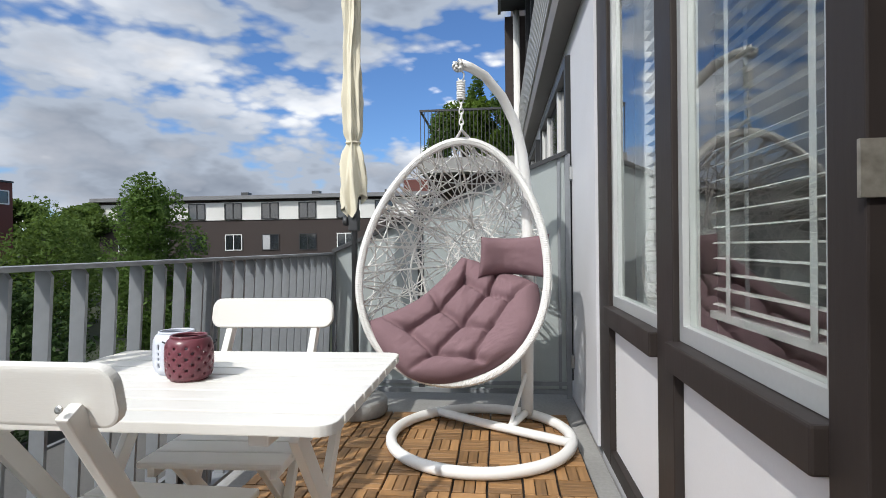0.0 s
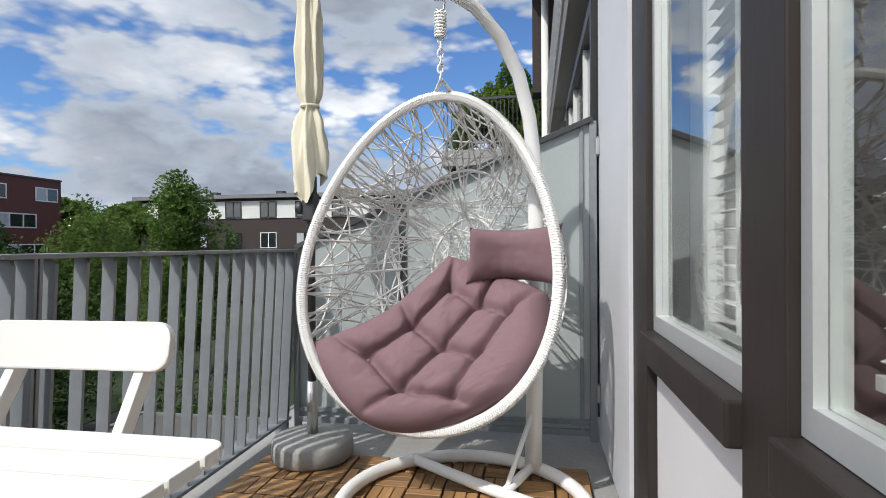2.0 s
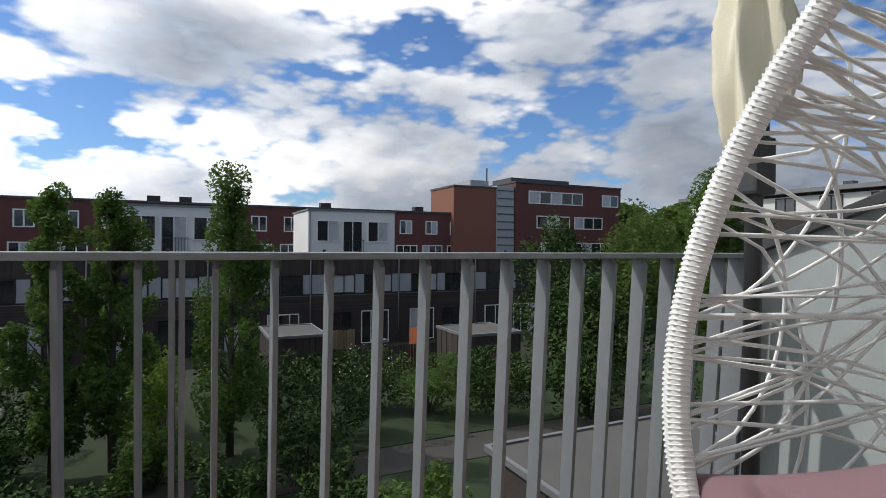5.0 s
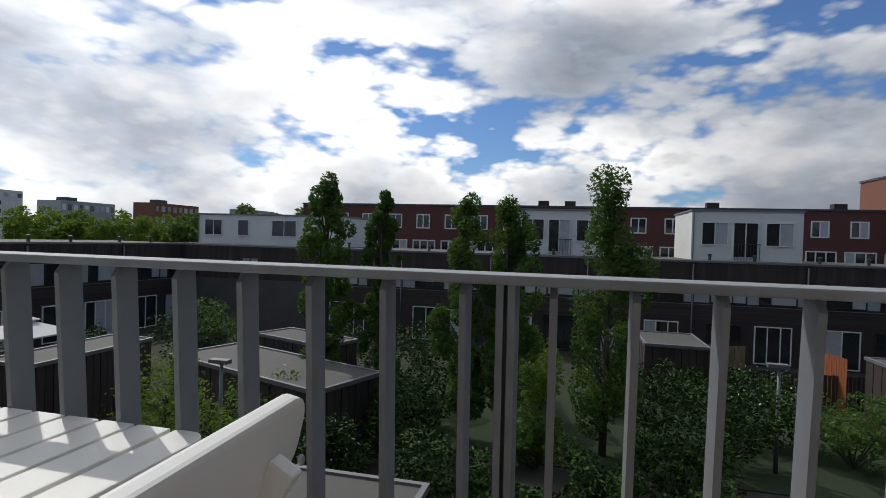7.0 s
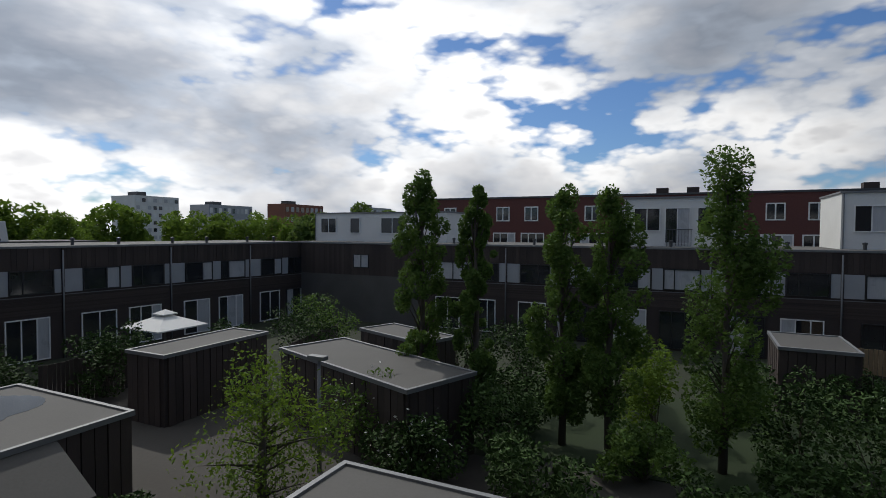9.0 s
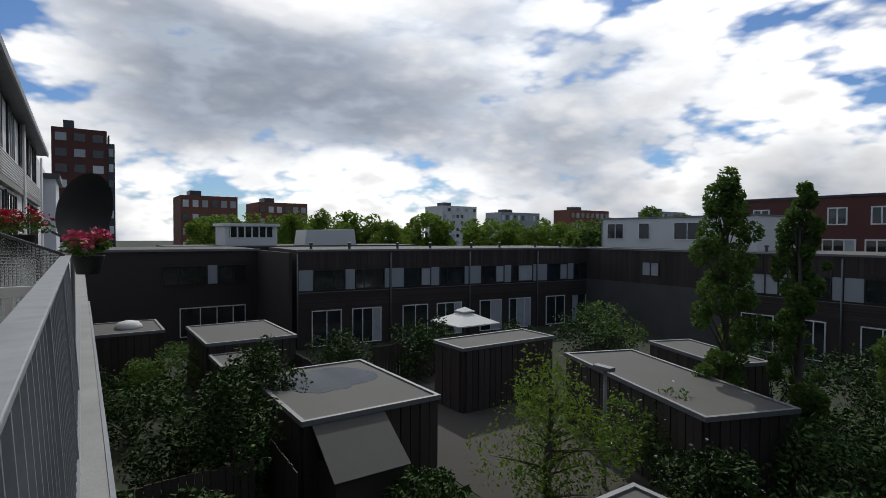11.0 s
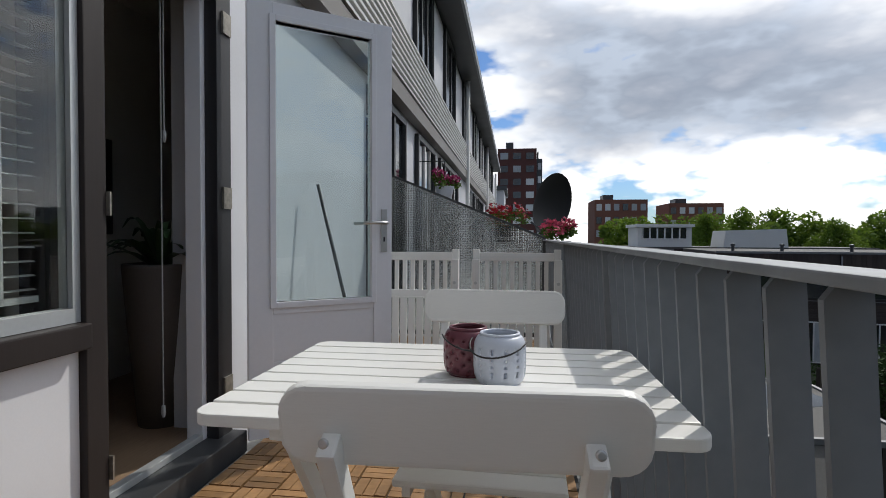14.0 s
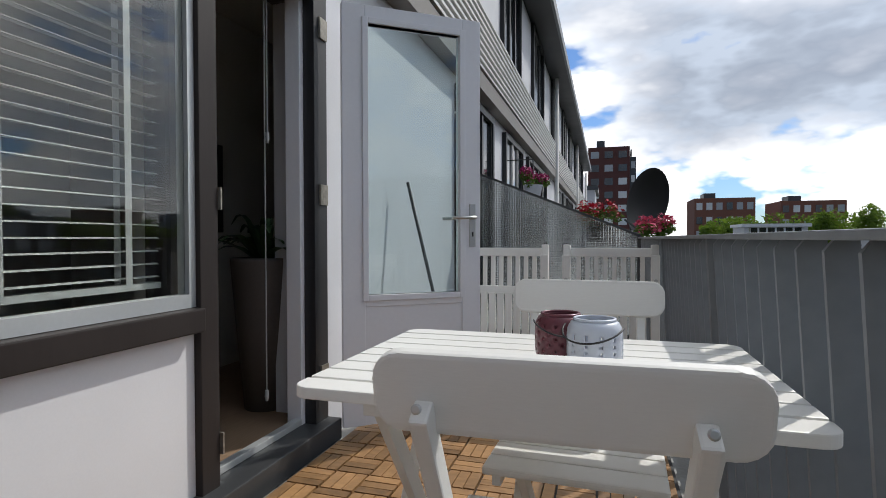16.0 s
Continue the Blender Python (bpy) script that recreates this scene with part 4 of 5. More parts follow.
part("brace", tubem([(0.335, 0.315, 0.30), (0.24, 0.05, 0.05)], 0.011, 8), WHITE_TUBE, egg, smooth=True)
part("brace", tubem([(0.33, 0.30, 0.05), (0.24, 0.04, 0.045)], 0.02, 8), WHITE_TUBE, egg, smooth=True)
kn = bmesh.new()
for i in range(46):
    th, ph = random.uniform(0, math.tau), random.uniform(-1.3, 1.3)
    c = Vector((math.cos(th) * math.cos(ph), math.sin(th) * math.cos(ph), math.sin(ph))) * 0.032
    add_tube(kn, [c * 0.75, c * 1.12], [0.011, 0.007], 5)
part("pole_end_knot", moved(kn, Matrix.Translation((-0.01, -0.005, 1.985))), WICKER, egg, "wrapped white end of the pole", smooth=True)
part("hook", tubem([(0, 0, 1.965), (0.018, 0, 1.94), (0.014, 0, 1.912), (-0.006, 0, 1.905), (-0.016, 0, 1.92)], 0.005, 6), STEEL, egg, smooth=True)
part("spring", tubem([(0.02 * math.cos(t), 0.02 * math.sin(t), 1.905 - 0.0125 * t / math.tau) for t in [math.tau * 8 * i / 96 for i in range(97)]], 0.0055, 6), WHITE_TUBE, egg, smooth=True)
z = 1.80
for i in range(6):
    pts = [Vector((0.011 * math.cos(t), 0, 0.019 * math.sin(t))) for t in [math.tau * j / 14 for j in range(14)]]
    bm = tubem([Matrix.Rotation(radians(90 * (i % 2) + 20), 3, "Z") @ p for p in pts], 0.0042, 6, True)
    part("chain_link", moved(bm, Matrix.Translation((0, 0, z))), WHITE_TUBE, egg, smooth=True)
    z -= 0.029
part("hanger", tubem([(-0.05, 0.07, 1.592), (-0.012, 0.02, 1.63), (0, 0, 1.648), (0.012, 0.02, 1.63), (0.05, 0.07, 1.592)], 0.008, 8), WHITE_TUBE, egg, smooth=True)

# folded parasol in its stone base
ump = thing("parasol", "folded cream parasol on a dark pole in a stone base", "parasol", pose(-1.38, 2.945, 0))
part("pole", tubem([(0, 0, 0.11), (0, 0, 2.7)], 0.019, 12), SLATE, ump, "dark grey steel pole", smooth=True)
part("sleeve", tubem([(0, 0, 0.10), (0, 0, 0.36)], 0.026, 12), STEEL, ump, "steel base sleeve", smooth=True)
part("crank_housing", boxm((-0.03, 0.03, -0.035, 0.035, 1.12, 1.25)), SLATE, ump, bevel=0.008)
part("crank_knob", moved(lathe([(0.0, 0.0), (0.026, 0.0), (0.03, 0.012), (0.026, 0.03), (0.0, 0.032)], 16), Matrix.Translation((-0.03, -0.02, 1.18)) @ Matrix.Rotation(radians(-90), 4, "Y")), SLATE, ump, smooth=True)
part("runner", tubem([(0, 0, 1.24), (0, 0, 1.33)], 0.03, 10), BLACK, ump)
bm = bmesh.new()
prev, seg = None, 96
for i in range(60):
    f = i / 59
    z = 1.25 + f * 1.49
    ring = []
    for kk in range(seg):
        a = math.tau * kk / seg
        swirl = a * 3 + 1.6 * math.sin(f * 4) + 0.9 * noise.noise(Vector((math.cos(a), math.sin(a), z * 2.4)))
        pleat = (1 - abs(math.sin(swirl))) ** 1.5 * (0.036 - 0.018 * f)
        crease = 0.012 * noise.noise(Vector((math.cos(a) * 3, math.sin(a) * 3, z * 7)))
        tie = 1 - 0.42 * math.exp(-((z - 1.66) / 0.045) ** 2)
        hem = (0.085 * max(0.0, math.cos(a - 0.6)) - 0.05 * math.sin(3 * a)) * max(0.0, 1 - f * 9)
        r = (0.046 - 0.012 * f + 0.016 * math.exp(-((z - 1.42) / 0.13) ** 2) + pleat + crease) * tie
        ring.append(bm.verts.new((r * math.cos(a), r * math.sin(a), z + hem)))
    if prev:
        for kk in range(seg):
            bm.faces.new((prev[kk], prev[(kk + 1) % seg], ring[(kk + 1) % seg], ring[kk]))
    prev = ring
part("canopy", bm, CREAM, ump, "cream cloth canopy tied in folds", smooth=True)
part("tie_band", tubem([(0.04 * math.cos(a), 0.04 * math.sin(a), 1.66) for a in [math.tau * i / 24 for i in range(24)]], 0.008, 6, True), CREAM, ump, smooth=True)
bm = lathe([(0.0, 0.0), (0.175, 0.0), (0.19, 0.012), (0.19, 0.085), (0.178, 0.1), (0.06, 0.115), (0.0, 0.115)], 40)
part("base", bm, CONCRETE, ump, "round speckled stone base", smooth=True)


def slat_back(m, label):
    """A folded white garden chair with a slatted back, standing upright."""
    c = thing("folded_garden_chair", label, "chair", m, group="folded garden chairs by the screen")
    w, h = 0.48, 0.938
    for x in (-w / 2, w / 2):
        part("stile", boxm((x - 0.02, x + 0.02, -0.018, 0.018, 0.0, h)), WHITE, c, bevel=0.004)
        part("arm", boxm((x - 0.022, x + 0.022, 0.03, 0.07, 0.1, h - 0.06)), WHITE, c, bevel=0.004)
    for z0, z1 in ((h - 0.07, h - 0.02), (h - 0.30, h - 0.25), (0.12, 0.17)):
        part("cross_rail", boxm((-w / 2 + 0.02, w / 2 - 0.02, -0.014, 0.014, z0, z1)), WHITE, c, bevel=0.003)
    for i in range(8):
        x = -w / 2 + 0.065 + i * (w - 0.13) / 7
        part("slat", boxm((x - 0.012, x + 0.012, -0.007, 0.007, h - 0.25, h - 0.07)), WHITE, c)
        part("seat_slat", boxm((x - 0.02, x + 0.02, 0.015, 0.03, 0.17, h - 0.29)), WHITE, c)
    for x in (-w / 2, w / 2):
        part("bolt", moved(lathe([(0.01, 0), (0.01, 0.01)], 10), Matrix.Translation((x, 0.07, h - 0.2)) @ Matrix.Rotation(radians(-90), 4, "X")), STEEL, c)
    return c


slat_back(pose(-1.36, -1.03, 0, 2, 0, 0), "folded white slatted garden chair beside the open door")
slat_back(pose(-0.755, -1.03, 0, 2, 0, 0), "folded white slatted garden chair beside the open door")
br = thing("broom", "broom leaning in the corner by the wall", "broom", pose(-0.35, -1.3, 0))
part("stick", tubem([(0, 0, 0.05), (0.28, 0.1, 1.35)], 0.012, 8), SLATE, br, smooth=True)
part("brush", boxm((-0.14, 0.14, -0.03, 0.03, 0.0, 0.07)), BLACK, br, bevel=0.01)

# ---- the surroundings ----
G = -5.9
structure("ground", boxm((-600, 600, -600, 600, G - 0.3, G)), GROUND, "dark garden ground between the houses")
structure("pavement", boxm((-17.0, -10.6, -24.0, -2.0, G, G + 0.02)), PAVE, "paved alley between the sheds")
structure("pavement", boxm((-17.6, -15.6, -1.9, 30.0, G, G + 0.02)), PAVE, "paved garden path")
structure("lawn", boxm((-26.0, -17.7, -5.0, 30.0, G, G + 0.03)), LAWN, "mown lawn of the courtyard")
structure("lawn", boxm((-15.5, -10.5, -1.9, 30.0, G, G + 0.03)), LAWN, "mown lawn of the courtyard")


def house_window(parent, m, w, h, split, frame_m=FRAMED, glass_m=None, t=0.06):
    """A window in its own plane (x across, z up, y outwards is negative), placed by m."""
    f = part("window", moved(boxm((0, w, -0.05, 0.03, 0, t), (0, w, -0.05, 0.03, h - t, h), (0, t, -0.05, 0.03, t, h - t), (w - t, w, -0.05, 0.03, t, h - t)), m), frame_m, parent)
    xs = [t] + [w * q for q in split] + [w - t]
    for a, b in zip(xs, xs[1:]):
        gm = glass_m or (CURTAIN if random.random() < 0.3 else WINDARK)
        part("pane", moved(boxm((a, b, 0.0, 0.012, t, h - t)), m), gm, f)
        if b < w - t - 0.01:
            part("mullion", moved(boxm((b - t / 2, b + t / 2, -0.045, -0.002, t, h - t)), m), frame_m, f)
    return f


def terrace_house(name, o, yaw, width, depth, label):
    """A two-storey flat-roofed house clad in dark boards; its front runs along local x, facing -y."""
    M = Matrix.Translation(o) @ Matrix.Rotation(radians(yaw), 4, "Z")
    h = thing(name, label, "house", M, group="dark terraced houses")
    H = 6.05
    part("wall", boxm((0, width, 0, depth, 0, H)), BRICKD, h)
    for i in range(int(width / 0.24)):
        x = i * 0.24
        b = 0.015 + 0.012 * ((i * 7) % 3)
        part("board", boxm((x + 0.004, x + 0.236, -b, -0.002, 4.9, H - 0.02)), TIMBER, h)
    n = 12
    for i in range(n):
        part("board", boxm((0.0, width, -0.02 - 0.008 * (i % 2), -0.002, 2.55 + i * 0.078, 2.55 + (i + 1) * 0.078 - 0.008)), TIMBER, h)
    part("roof", boxm((0, width, 0, depth, H + 0.005, H + 0.06)), ROOFF, h, "grey felt roof")
    part("roof_trim", boxm((-0.02, width + 0.02, -0.08, 0.0, H - 0.03, H + 0.09)), TRIMM, h)
    part("sill_band", boxm((0.0, width, -0.045, -0.025, 3.46, 3.5)), TRIMM, h)
    for x0, w, sp in ((1.02, 2.02, (0.62,)), (3.72, 2.0, (0.3,))):
        house_window(h, Matrix.Translation((x0, -0.03, 3.6)), w, 1.27, sp)
    for xa_, xb_ in ((0.12, 0.99), (3.07, 3.69), (5.75, width - 0.03)):
        part("cladding", boxm((xa_, xb_, -0.03, -0.003, 3.6, 4.87)), GREYPAN, h, "pale grey panel")
    house_window(h, Matrix.Translation((0.9, -0.03, 0.1)), 1.9, 2.25, (0.5,), random.choice((FRAMEW, FRAMED)))
    house_window(h, Matrix.Translation((3.5, -0.03, 0.1)), 2.0, 2.25, (0.35, 0.7), random.choice((FRAMEW, FRAMED)))
    part("downpipe", tubem([(0.02, -0.09, H - 0.15), (0.02, -0.09, 0.0)], 0.045, 8), TRIMM, h, smooth=True)
    for x in (1.4, 4.0):
        part("roof_vent", moved(lathe([(0.09, 0), (0.09, 0.3), (0.13, 0.32), (0.13, 0.42), (0.0, 0.45)], 10), Matrix.Translation((x, 2.0, H + 0.05))), SLATE, h)
    return h


# south row, west row and the wing beside the block
random.seed(5)
for i in range(4):
    f = Vector((-12.6, -29.55, G)) + Vector((-24.4, 2.45, 0)) * i / 4
    terrace_house("terraced_house", f, 174.25, 6.1, 9.0, "dark board-clad terraced house with flat roof and pale panels")
for i in range(9):
    terrace_house("terraced_house", Vector((-36.0, -15.7 + i * 6.2, G)), 90, 6.2, 10.0, "dark board-clad terraced house facing the courtyard")
eh = thing("terraced_house", "windowless dark board-clad end house with one small window", "house", pose(-36.0, -29.2, G, 0, 0, 90), group="dark terraced houses")
part("wall", boxm((0, 13.45, 0, 13, 0, 6.05)), BRICKD, eh)
part("plinth_wall", boxm((2.0, 13.45, -0.03, -0.002, 0, 3.6)), ROOFF, eh, "grey rendered lower wall")
for i in range(47):
    part("board", boxm((2.0 + i * 0.24, 2.236 + i * 0.24, -0.02 - 0.01 * (i % 2), -0.002, 3.61, 6.03)), TIMBER, eh)
part("roof", boxm((0, 13.45, 0, 13, 6.055, 6.11)), ROOFF, eh, "grey felt roof")
part("roof_trim", boxm((1.9, 13.45, -0.09, 0.0, 6.0, 6.14)), TRIMM, eh)
house_window(eh, Matrix.Translation((7.2, -0.035, 4.17)), 1.45, 1.05, (0.5,))
w = thing("house_wing", "low dark brick wing with a long ribbon window", "house", pose(-12.2, -36.5, G), group="dark terraced houses")
part("wall", boxm((0, 11.8, -9, 0, 0, 5.95), (-0.1, 0.1, 0, 7, 0, 5.95)), BRICKD, w)
part("roof", boxm((-0.1, 11.8, -9, 0.02, 5.955, 6.03)), ROOFF, w)
part("roof_trim", boxm((-0.1, 11.8, 0.02, 0.1, 5.9, 6.06)), TRIMM, w)
rt = Matrix.Rotation(radians(180), 4, "Z")
house_window(w, Matrix.Translation((6.1, 0.03, 3.7)) @ rt, 2.7, 1.25, (0.35, 0.72))
house_window(w, Matrix.Translation((2.7, 0.03, 3.7)) @ rt, 1.9, 1.25, (0.5,))
part("cladding", boxm((2.75, 3.35, 0.004, 0.03, 3.7, 4.95)), GREYPAN, w, "pale grey panel")
house_window(w, Matrix.Translation((5.1, 0.03, 0.2)) @ rt, 4.2, 1.95, (0.3, 0.55, 0.8), FRAMEW)

# white dormers on the west row and at the corner


def dormer(x, y0, y1, depth, h, label, plain=False):
    d = thing("roof_house", label, "roof extension", pose(x, y0, 0.16), group="white roof extensions")
    wd = y1 - y0
    part("wall", boxm((-depth, 0, 0, wd, 0, h)), RENDERW, d)
    part("roof", boxm((-depth - 0.06, 0.08, -0.08, wd + 0.08, h + 0.004, h + 0.12)), TRIMM, d)
    M = Matrix.Translation((0.03, 0, 0)) @ Matrix.Rotation(radians(90), 4, "Z")
    if plain:
        rows = ((0.05, 0.13, 0.75, 1.35, (0.5,)), (0.29, 0.08, 0.75, 1.35, ()), (0.53, 0.17, 0.75, 1.35, (0.5,)))
    else:
        rows = ((0.09, 0.25, 1.05, 1.55, (0.5,)), (0.38, 0.23, 0.25, 2.35, (0.5,)), (0.67, 0.25, 1.05, 1.55, (0.5,)))
    for a, ww, z0, hh, sp in rows:
        house_window(d, M @ Matrix.Translation((wd * a, 0, z0)), wd * ww, hh, sp, FRAMEW)
    for i in range(0 if plain else 9):
        y = wd * 0.40 + wd * 0.22 * i / 8
        part("balustrade_bar", boxm((0.10, 0.12, y - 0.012, y + 0.012, 0.1, 1.15)), SLATE, d)
    if not plain:
        part("balustrade_rail", boxm((0.09, 0.13, wd * 0.39, wd * 0.63, 1.15, 1.19)), SLATE, d)
    part("downpipe", tubem([(0.07, 0.1, h), (0.07, 0.1, 0.0)], 0.04, 8), TRIMM, d)
    return d


dormer(-39.6, 9.7, 16.35, 6.0, 3.3, "white rendered roof extension with blue-tinted windows")
dormer(-39.6, -2.3, 4.35, 6.0, 3.2, "white rendered roof extension with a small balustrade")
dormer(-40.0, -29.0, -15.8, 8.0, 2.45, "long white rendered roof extension at the corner", True)
gh = thing("roof_lantern", "white glazed roof house on the far flat roof", "roof extension", pose(-16.4, -46.5, 0.13))
part("wall", boxm((-0.2, 4.3, -4, 0, 0, 0.7), (-0.2, 0.15, -4, 0, 0.7, 1.75), (3.95, 4.3, -4, 0, 0.7, 1.75)), RENDERW, gh)
part("roof", boxm((-0.4, 4.5, -4.2, 0.2, 1.75, 2.0)), FRAMEW, gh)
for i in range(6):
    house_window(gh, Matrix.Translation((0.8 + i * 0.62, -0.02, 0.7)) @ rt, 0.62, 1.05, (), FRAMEW, WINDARK)
tent = thing("white_tarpaulin", "white sheeted roof shelter on the flat roof", "shelter", pose(-24.2, -46.0, 0.13))
part("sheet", prism([(0, 0), (5.2, 0), (5.0, 1.45), (0.2, 1.6)], "y", -3, 0), RENDERW, tent)

# far brick buildings
fr = thing("brick_terrace", "long three-storey red-brown brick terrace", "building", pose(-60, -30, G))
part("wall", boxm((-9, 0, 0, 68, 0, 10.8)), BRICKR, fr)
part("roof", boxm((-9.1, 0.1, -0.1, 68.1, 10.804, 11.0)), SLATE, fr)
M = Matrix.Translation((0.03, 0, 0)) @ Matrix.Rotation(radians(90), 4, "Z")
for i in range(20):
    house_window(fr, M @ Matrix.Translation((1.0 + i * 3.35, 0, 8.2)), 1.6, 1.65, (0.5,), FRAMEW, None, 0.12)
    house_window(fr, M @ Matrix.Translation((0.6 + i * 3.35, 0, 5.6)), 2.7, 1.3, (0.33, 0.66), FRAMEW, None, 0.12)
for y in (28, 31, 46, 58):
    part("chimney", boxm((-4.5, -3.5, y, y + 1.2, 11.0, 11.8)), BRICKD, fr)
ob_ = thing("brick_office", "tall red-brown brick block with bands of white windows", "building", pose(-60, 31.2, G))
part("wall", boxm((-12, 1.2, 9.0, 27, 0, 15.15)), BRICKR, ob_)
part("wall", boxm((-6, 0.8, 0.2, 6.3, 0, 14.2)), BRICKO, ob_, "orange brick part")
part("stair_glazing", boxm((-8, 1.0, 6.3, 8.9, 0, 14.6)), GREYPAN, ob_)
for z in range(2, 15):
    part("glazing_bar", boxm((1.0, 1.06, 6.35, 8.85, z - 0.06, z + 0.06)), SLATE, ob_)
part("roof", boxm((-12.1, 1.3, 8.9, 27.1, 15.154, 15.35)), SLATE, ob_)
part("roof", boxm((-6.1, 0.9, 0.1, 6.3, 14.204, 14.4)), SLATE, ob_)
part("roof_terrace", boxm((-8, -3, 11, 21, 15.35, 16.4)), SLATE, ob_)
part("mast", tubem([(-2, 6.5, 14.4), (-2, 6.5, 17.2)], 0.1, 6), SLATE, ob_)
part("roof_plant", boxm((-6, -1, 3.5, 6.2, 14.4, 15.4)), GREYPAN, ob_)
M2 = Matrix.Translation((1.23, 0, 0)) @ Matrix.Rotation(radians(90), 4, "Z")
for y, wdt, z in ((11, 9, 12.5), (23.5, 3, 12.5), (12.3, 5.5, 9.25), (18.6, 5, 9.25), (13, 12, 5.7)):
    house_window(ob_, M2 @ Matrix.Translation((y, 0, z)), wdt, 1.7, [q / max(2, int(wdt / 1.6)) for q in range(1, max(2, int(wdt / 1.6)))], FRAMEW, None, 0.14)

nb = thing("north_apartments", "flat-roofed apartments with white window band over dark brown brick", "building", pose(-49, 60, G + 0.3))
part("wall", boxm((0, 52, 0, 10, 0, 9.95)), BRICKD, nb)
part("window_band", boxm((0, 52, -0.1, -0.004, 10.0, 12.1)), RENDERW, nb, "white rendered band")
part("upper_wall", boxm((0, 52, 0, 10, 9.951, 12.4)), BRICKD, nb)
part("roof", boxm((-0.6, 52.6, -0.8, 10.5, 12.405, 12.85)), TRIMM, nb)
for i in range(11):
    house_window(nb, Matrix.Translation((2.5 + i * 4.55, -0.12, 10.05)), 2.15, 1.95, (0.5,), FRAMED, WINDARK, 0.12)
    house_window(nb, Matrix.Translation((2.5 + i * 4.55, -0.05, 6.4)), 2.1, 1.9, (0.5,), FRAMEW if i % 3 == 0 else FRAMED, None, 0.09)
    if i % 2:
        part("chimney", boxm((3 + i * 4.55, 3.9 + i * 4.55, 3, 4, 12.85, 13.6)), SLATE, nb)
part("chimney", boxm((37, 40, 4, 7, 12.85, 14.8)), BRICKR, nb, "red brick chimney stack")


def tower(name, x, y, w, d, h, m, label, cols, rows, z0=G):
    t = thing(name, label, "tower block", pose(x, y, z0))
    part("wall", boxm((0, w, -d, 0, 0, h)), m, t)
    part("roof_hut", boxm((w * 0.6, w * 0.8, -d * 0.7, -d * 0.3, h, h + 0.08 * h)), SLATE, t)
    for i in range(cols):
        for j in range(rows):
            cw, ch = w / cols, (h - 1) / rows
            part("window", boxm((i * cw + cw * 0.2, i * cw + cw * 0.8, 0.0, 0.06, 0.8 + j * ch + ch * 0.25, 0.8 + j * ch + ch * 0.75)), random.choice((CURTAIN, WINDARK, FRAMEW)), t)
    return t


tower("tower_block", -5.8, -110, 8.0, 14, 25.2, BRICKR, "red brick tower block beyond the row", 3, 9)
tower("tower_block", -7.0, -110.5, 1.15, 8, 23.1, SLATE, "dark balcony stack of the tower block", 1, 8)
tower("flats", -28.0, -110, 10.4, 10, 14.5, BRICKO, "distant brown brick flats with roof huts", 6, 5)
tower("flats", -42.5, -110, 10.4, 10, 13.7, BRICKO, "distant brown brick flats with roof huts", 6, 5)
tower("office_tower", -127.8, -160, 15.8, 12, 18.0, RENDERW, "distant white office tower", 8, 7)
tower("office_tower", -161.3, -160, 21, 10, 16.4, GREYPAN, "distant pale office block", 10, 4)
tower("office_tower", -206, -160, 26, 10, 18.6, BRICKO, "distant brick office block", 8, 4)
tower("office_tower", -268, -160, 26, 10, 19.8, GREYPAN, "distant pale office block", 10, 4)
nt_ = thing("neighbour_extension", "pale rendered end of the neighbouring block", "building", pose(-0.6, -36, G))
part("wall", boxm((0, 5, -6, 0, 0, 10.2)), PLASTER, nt_)
part("roof", boxm((-0.2, 5.2, -6.2, 0.2, 10.2, 10.5)), SLATE, nt_)

# ---- sheds ----


def shed(o, yaw, w, d, h, label, boards=True, roofm=None):
    """A flat-roofed shed with upright dark boards; its corner is at o."""
    s = thing("shed", label, "shed", Matrix.Translation(o) @ Matrix.Rotation(radians(yaw), 4, "Z"), group="garden sheds")
    part("wall", boxm((0.03, w - 0.03, 0.03, d - 0.03, 0, h - 0.08)), BRICKD, s)
    part("roof", boxm((0.05, w - 0.05, 0.05, d - 0.05, h - 0.075, h - 0.02)), roofm or ROOFF, s, "felt roof with puddle stains")
    part("roof_trim", boxm((-0.06, 0.05, -0.06, d + 0.06, h - 0.1, h + 0.03), (w - 0.05, w + 0.06, -0.06, d + 0.06, h - 0.1, h + 0.03), (0.05, w - 0.05, -0.06, 0.05, h - 0.1, h + 0.03), (0.05, w - 0.05, d - 0.05, d + 0.06, h - 0.1, h + 0.03)), TRIMM, s)
    if boards:
        for side, ln in ((0, w), (1, d)):
            for i in range(int(ln / 0.3)):
                a, b, t = i * 0.3 + 0.01, i * 0.3 + 0.28, 0.012 + 0.014 * (i % 2)
                for q in (0, 1):
                    if side == 0:
                        box = (a, b, -t, 0.029, 0, h - 0.1) if q == 0 else (a, b, d - 0.029, d + t, 0, h - 0.1)
                    else:
                        box = (-t, 0.029, a, b, 0, h - 0.1) if q == 0 else (w - 0.029, w + t, a, b, 0, h - 0.1)
                    part("board", boxm(box), TIMBER, s)
    return s


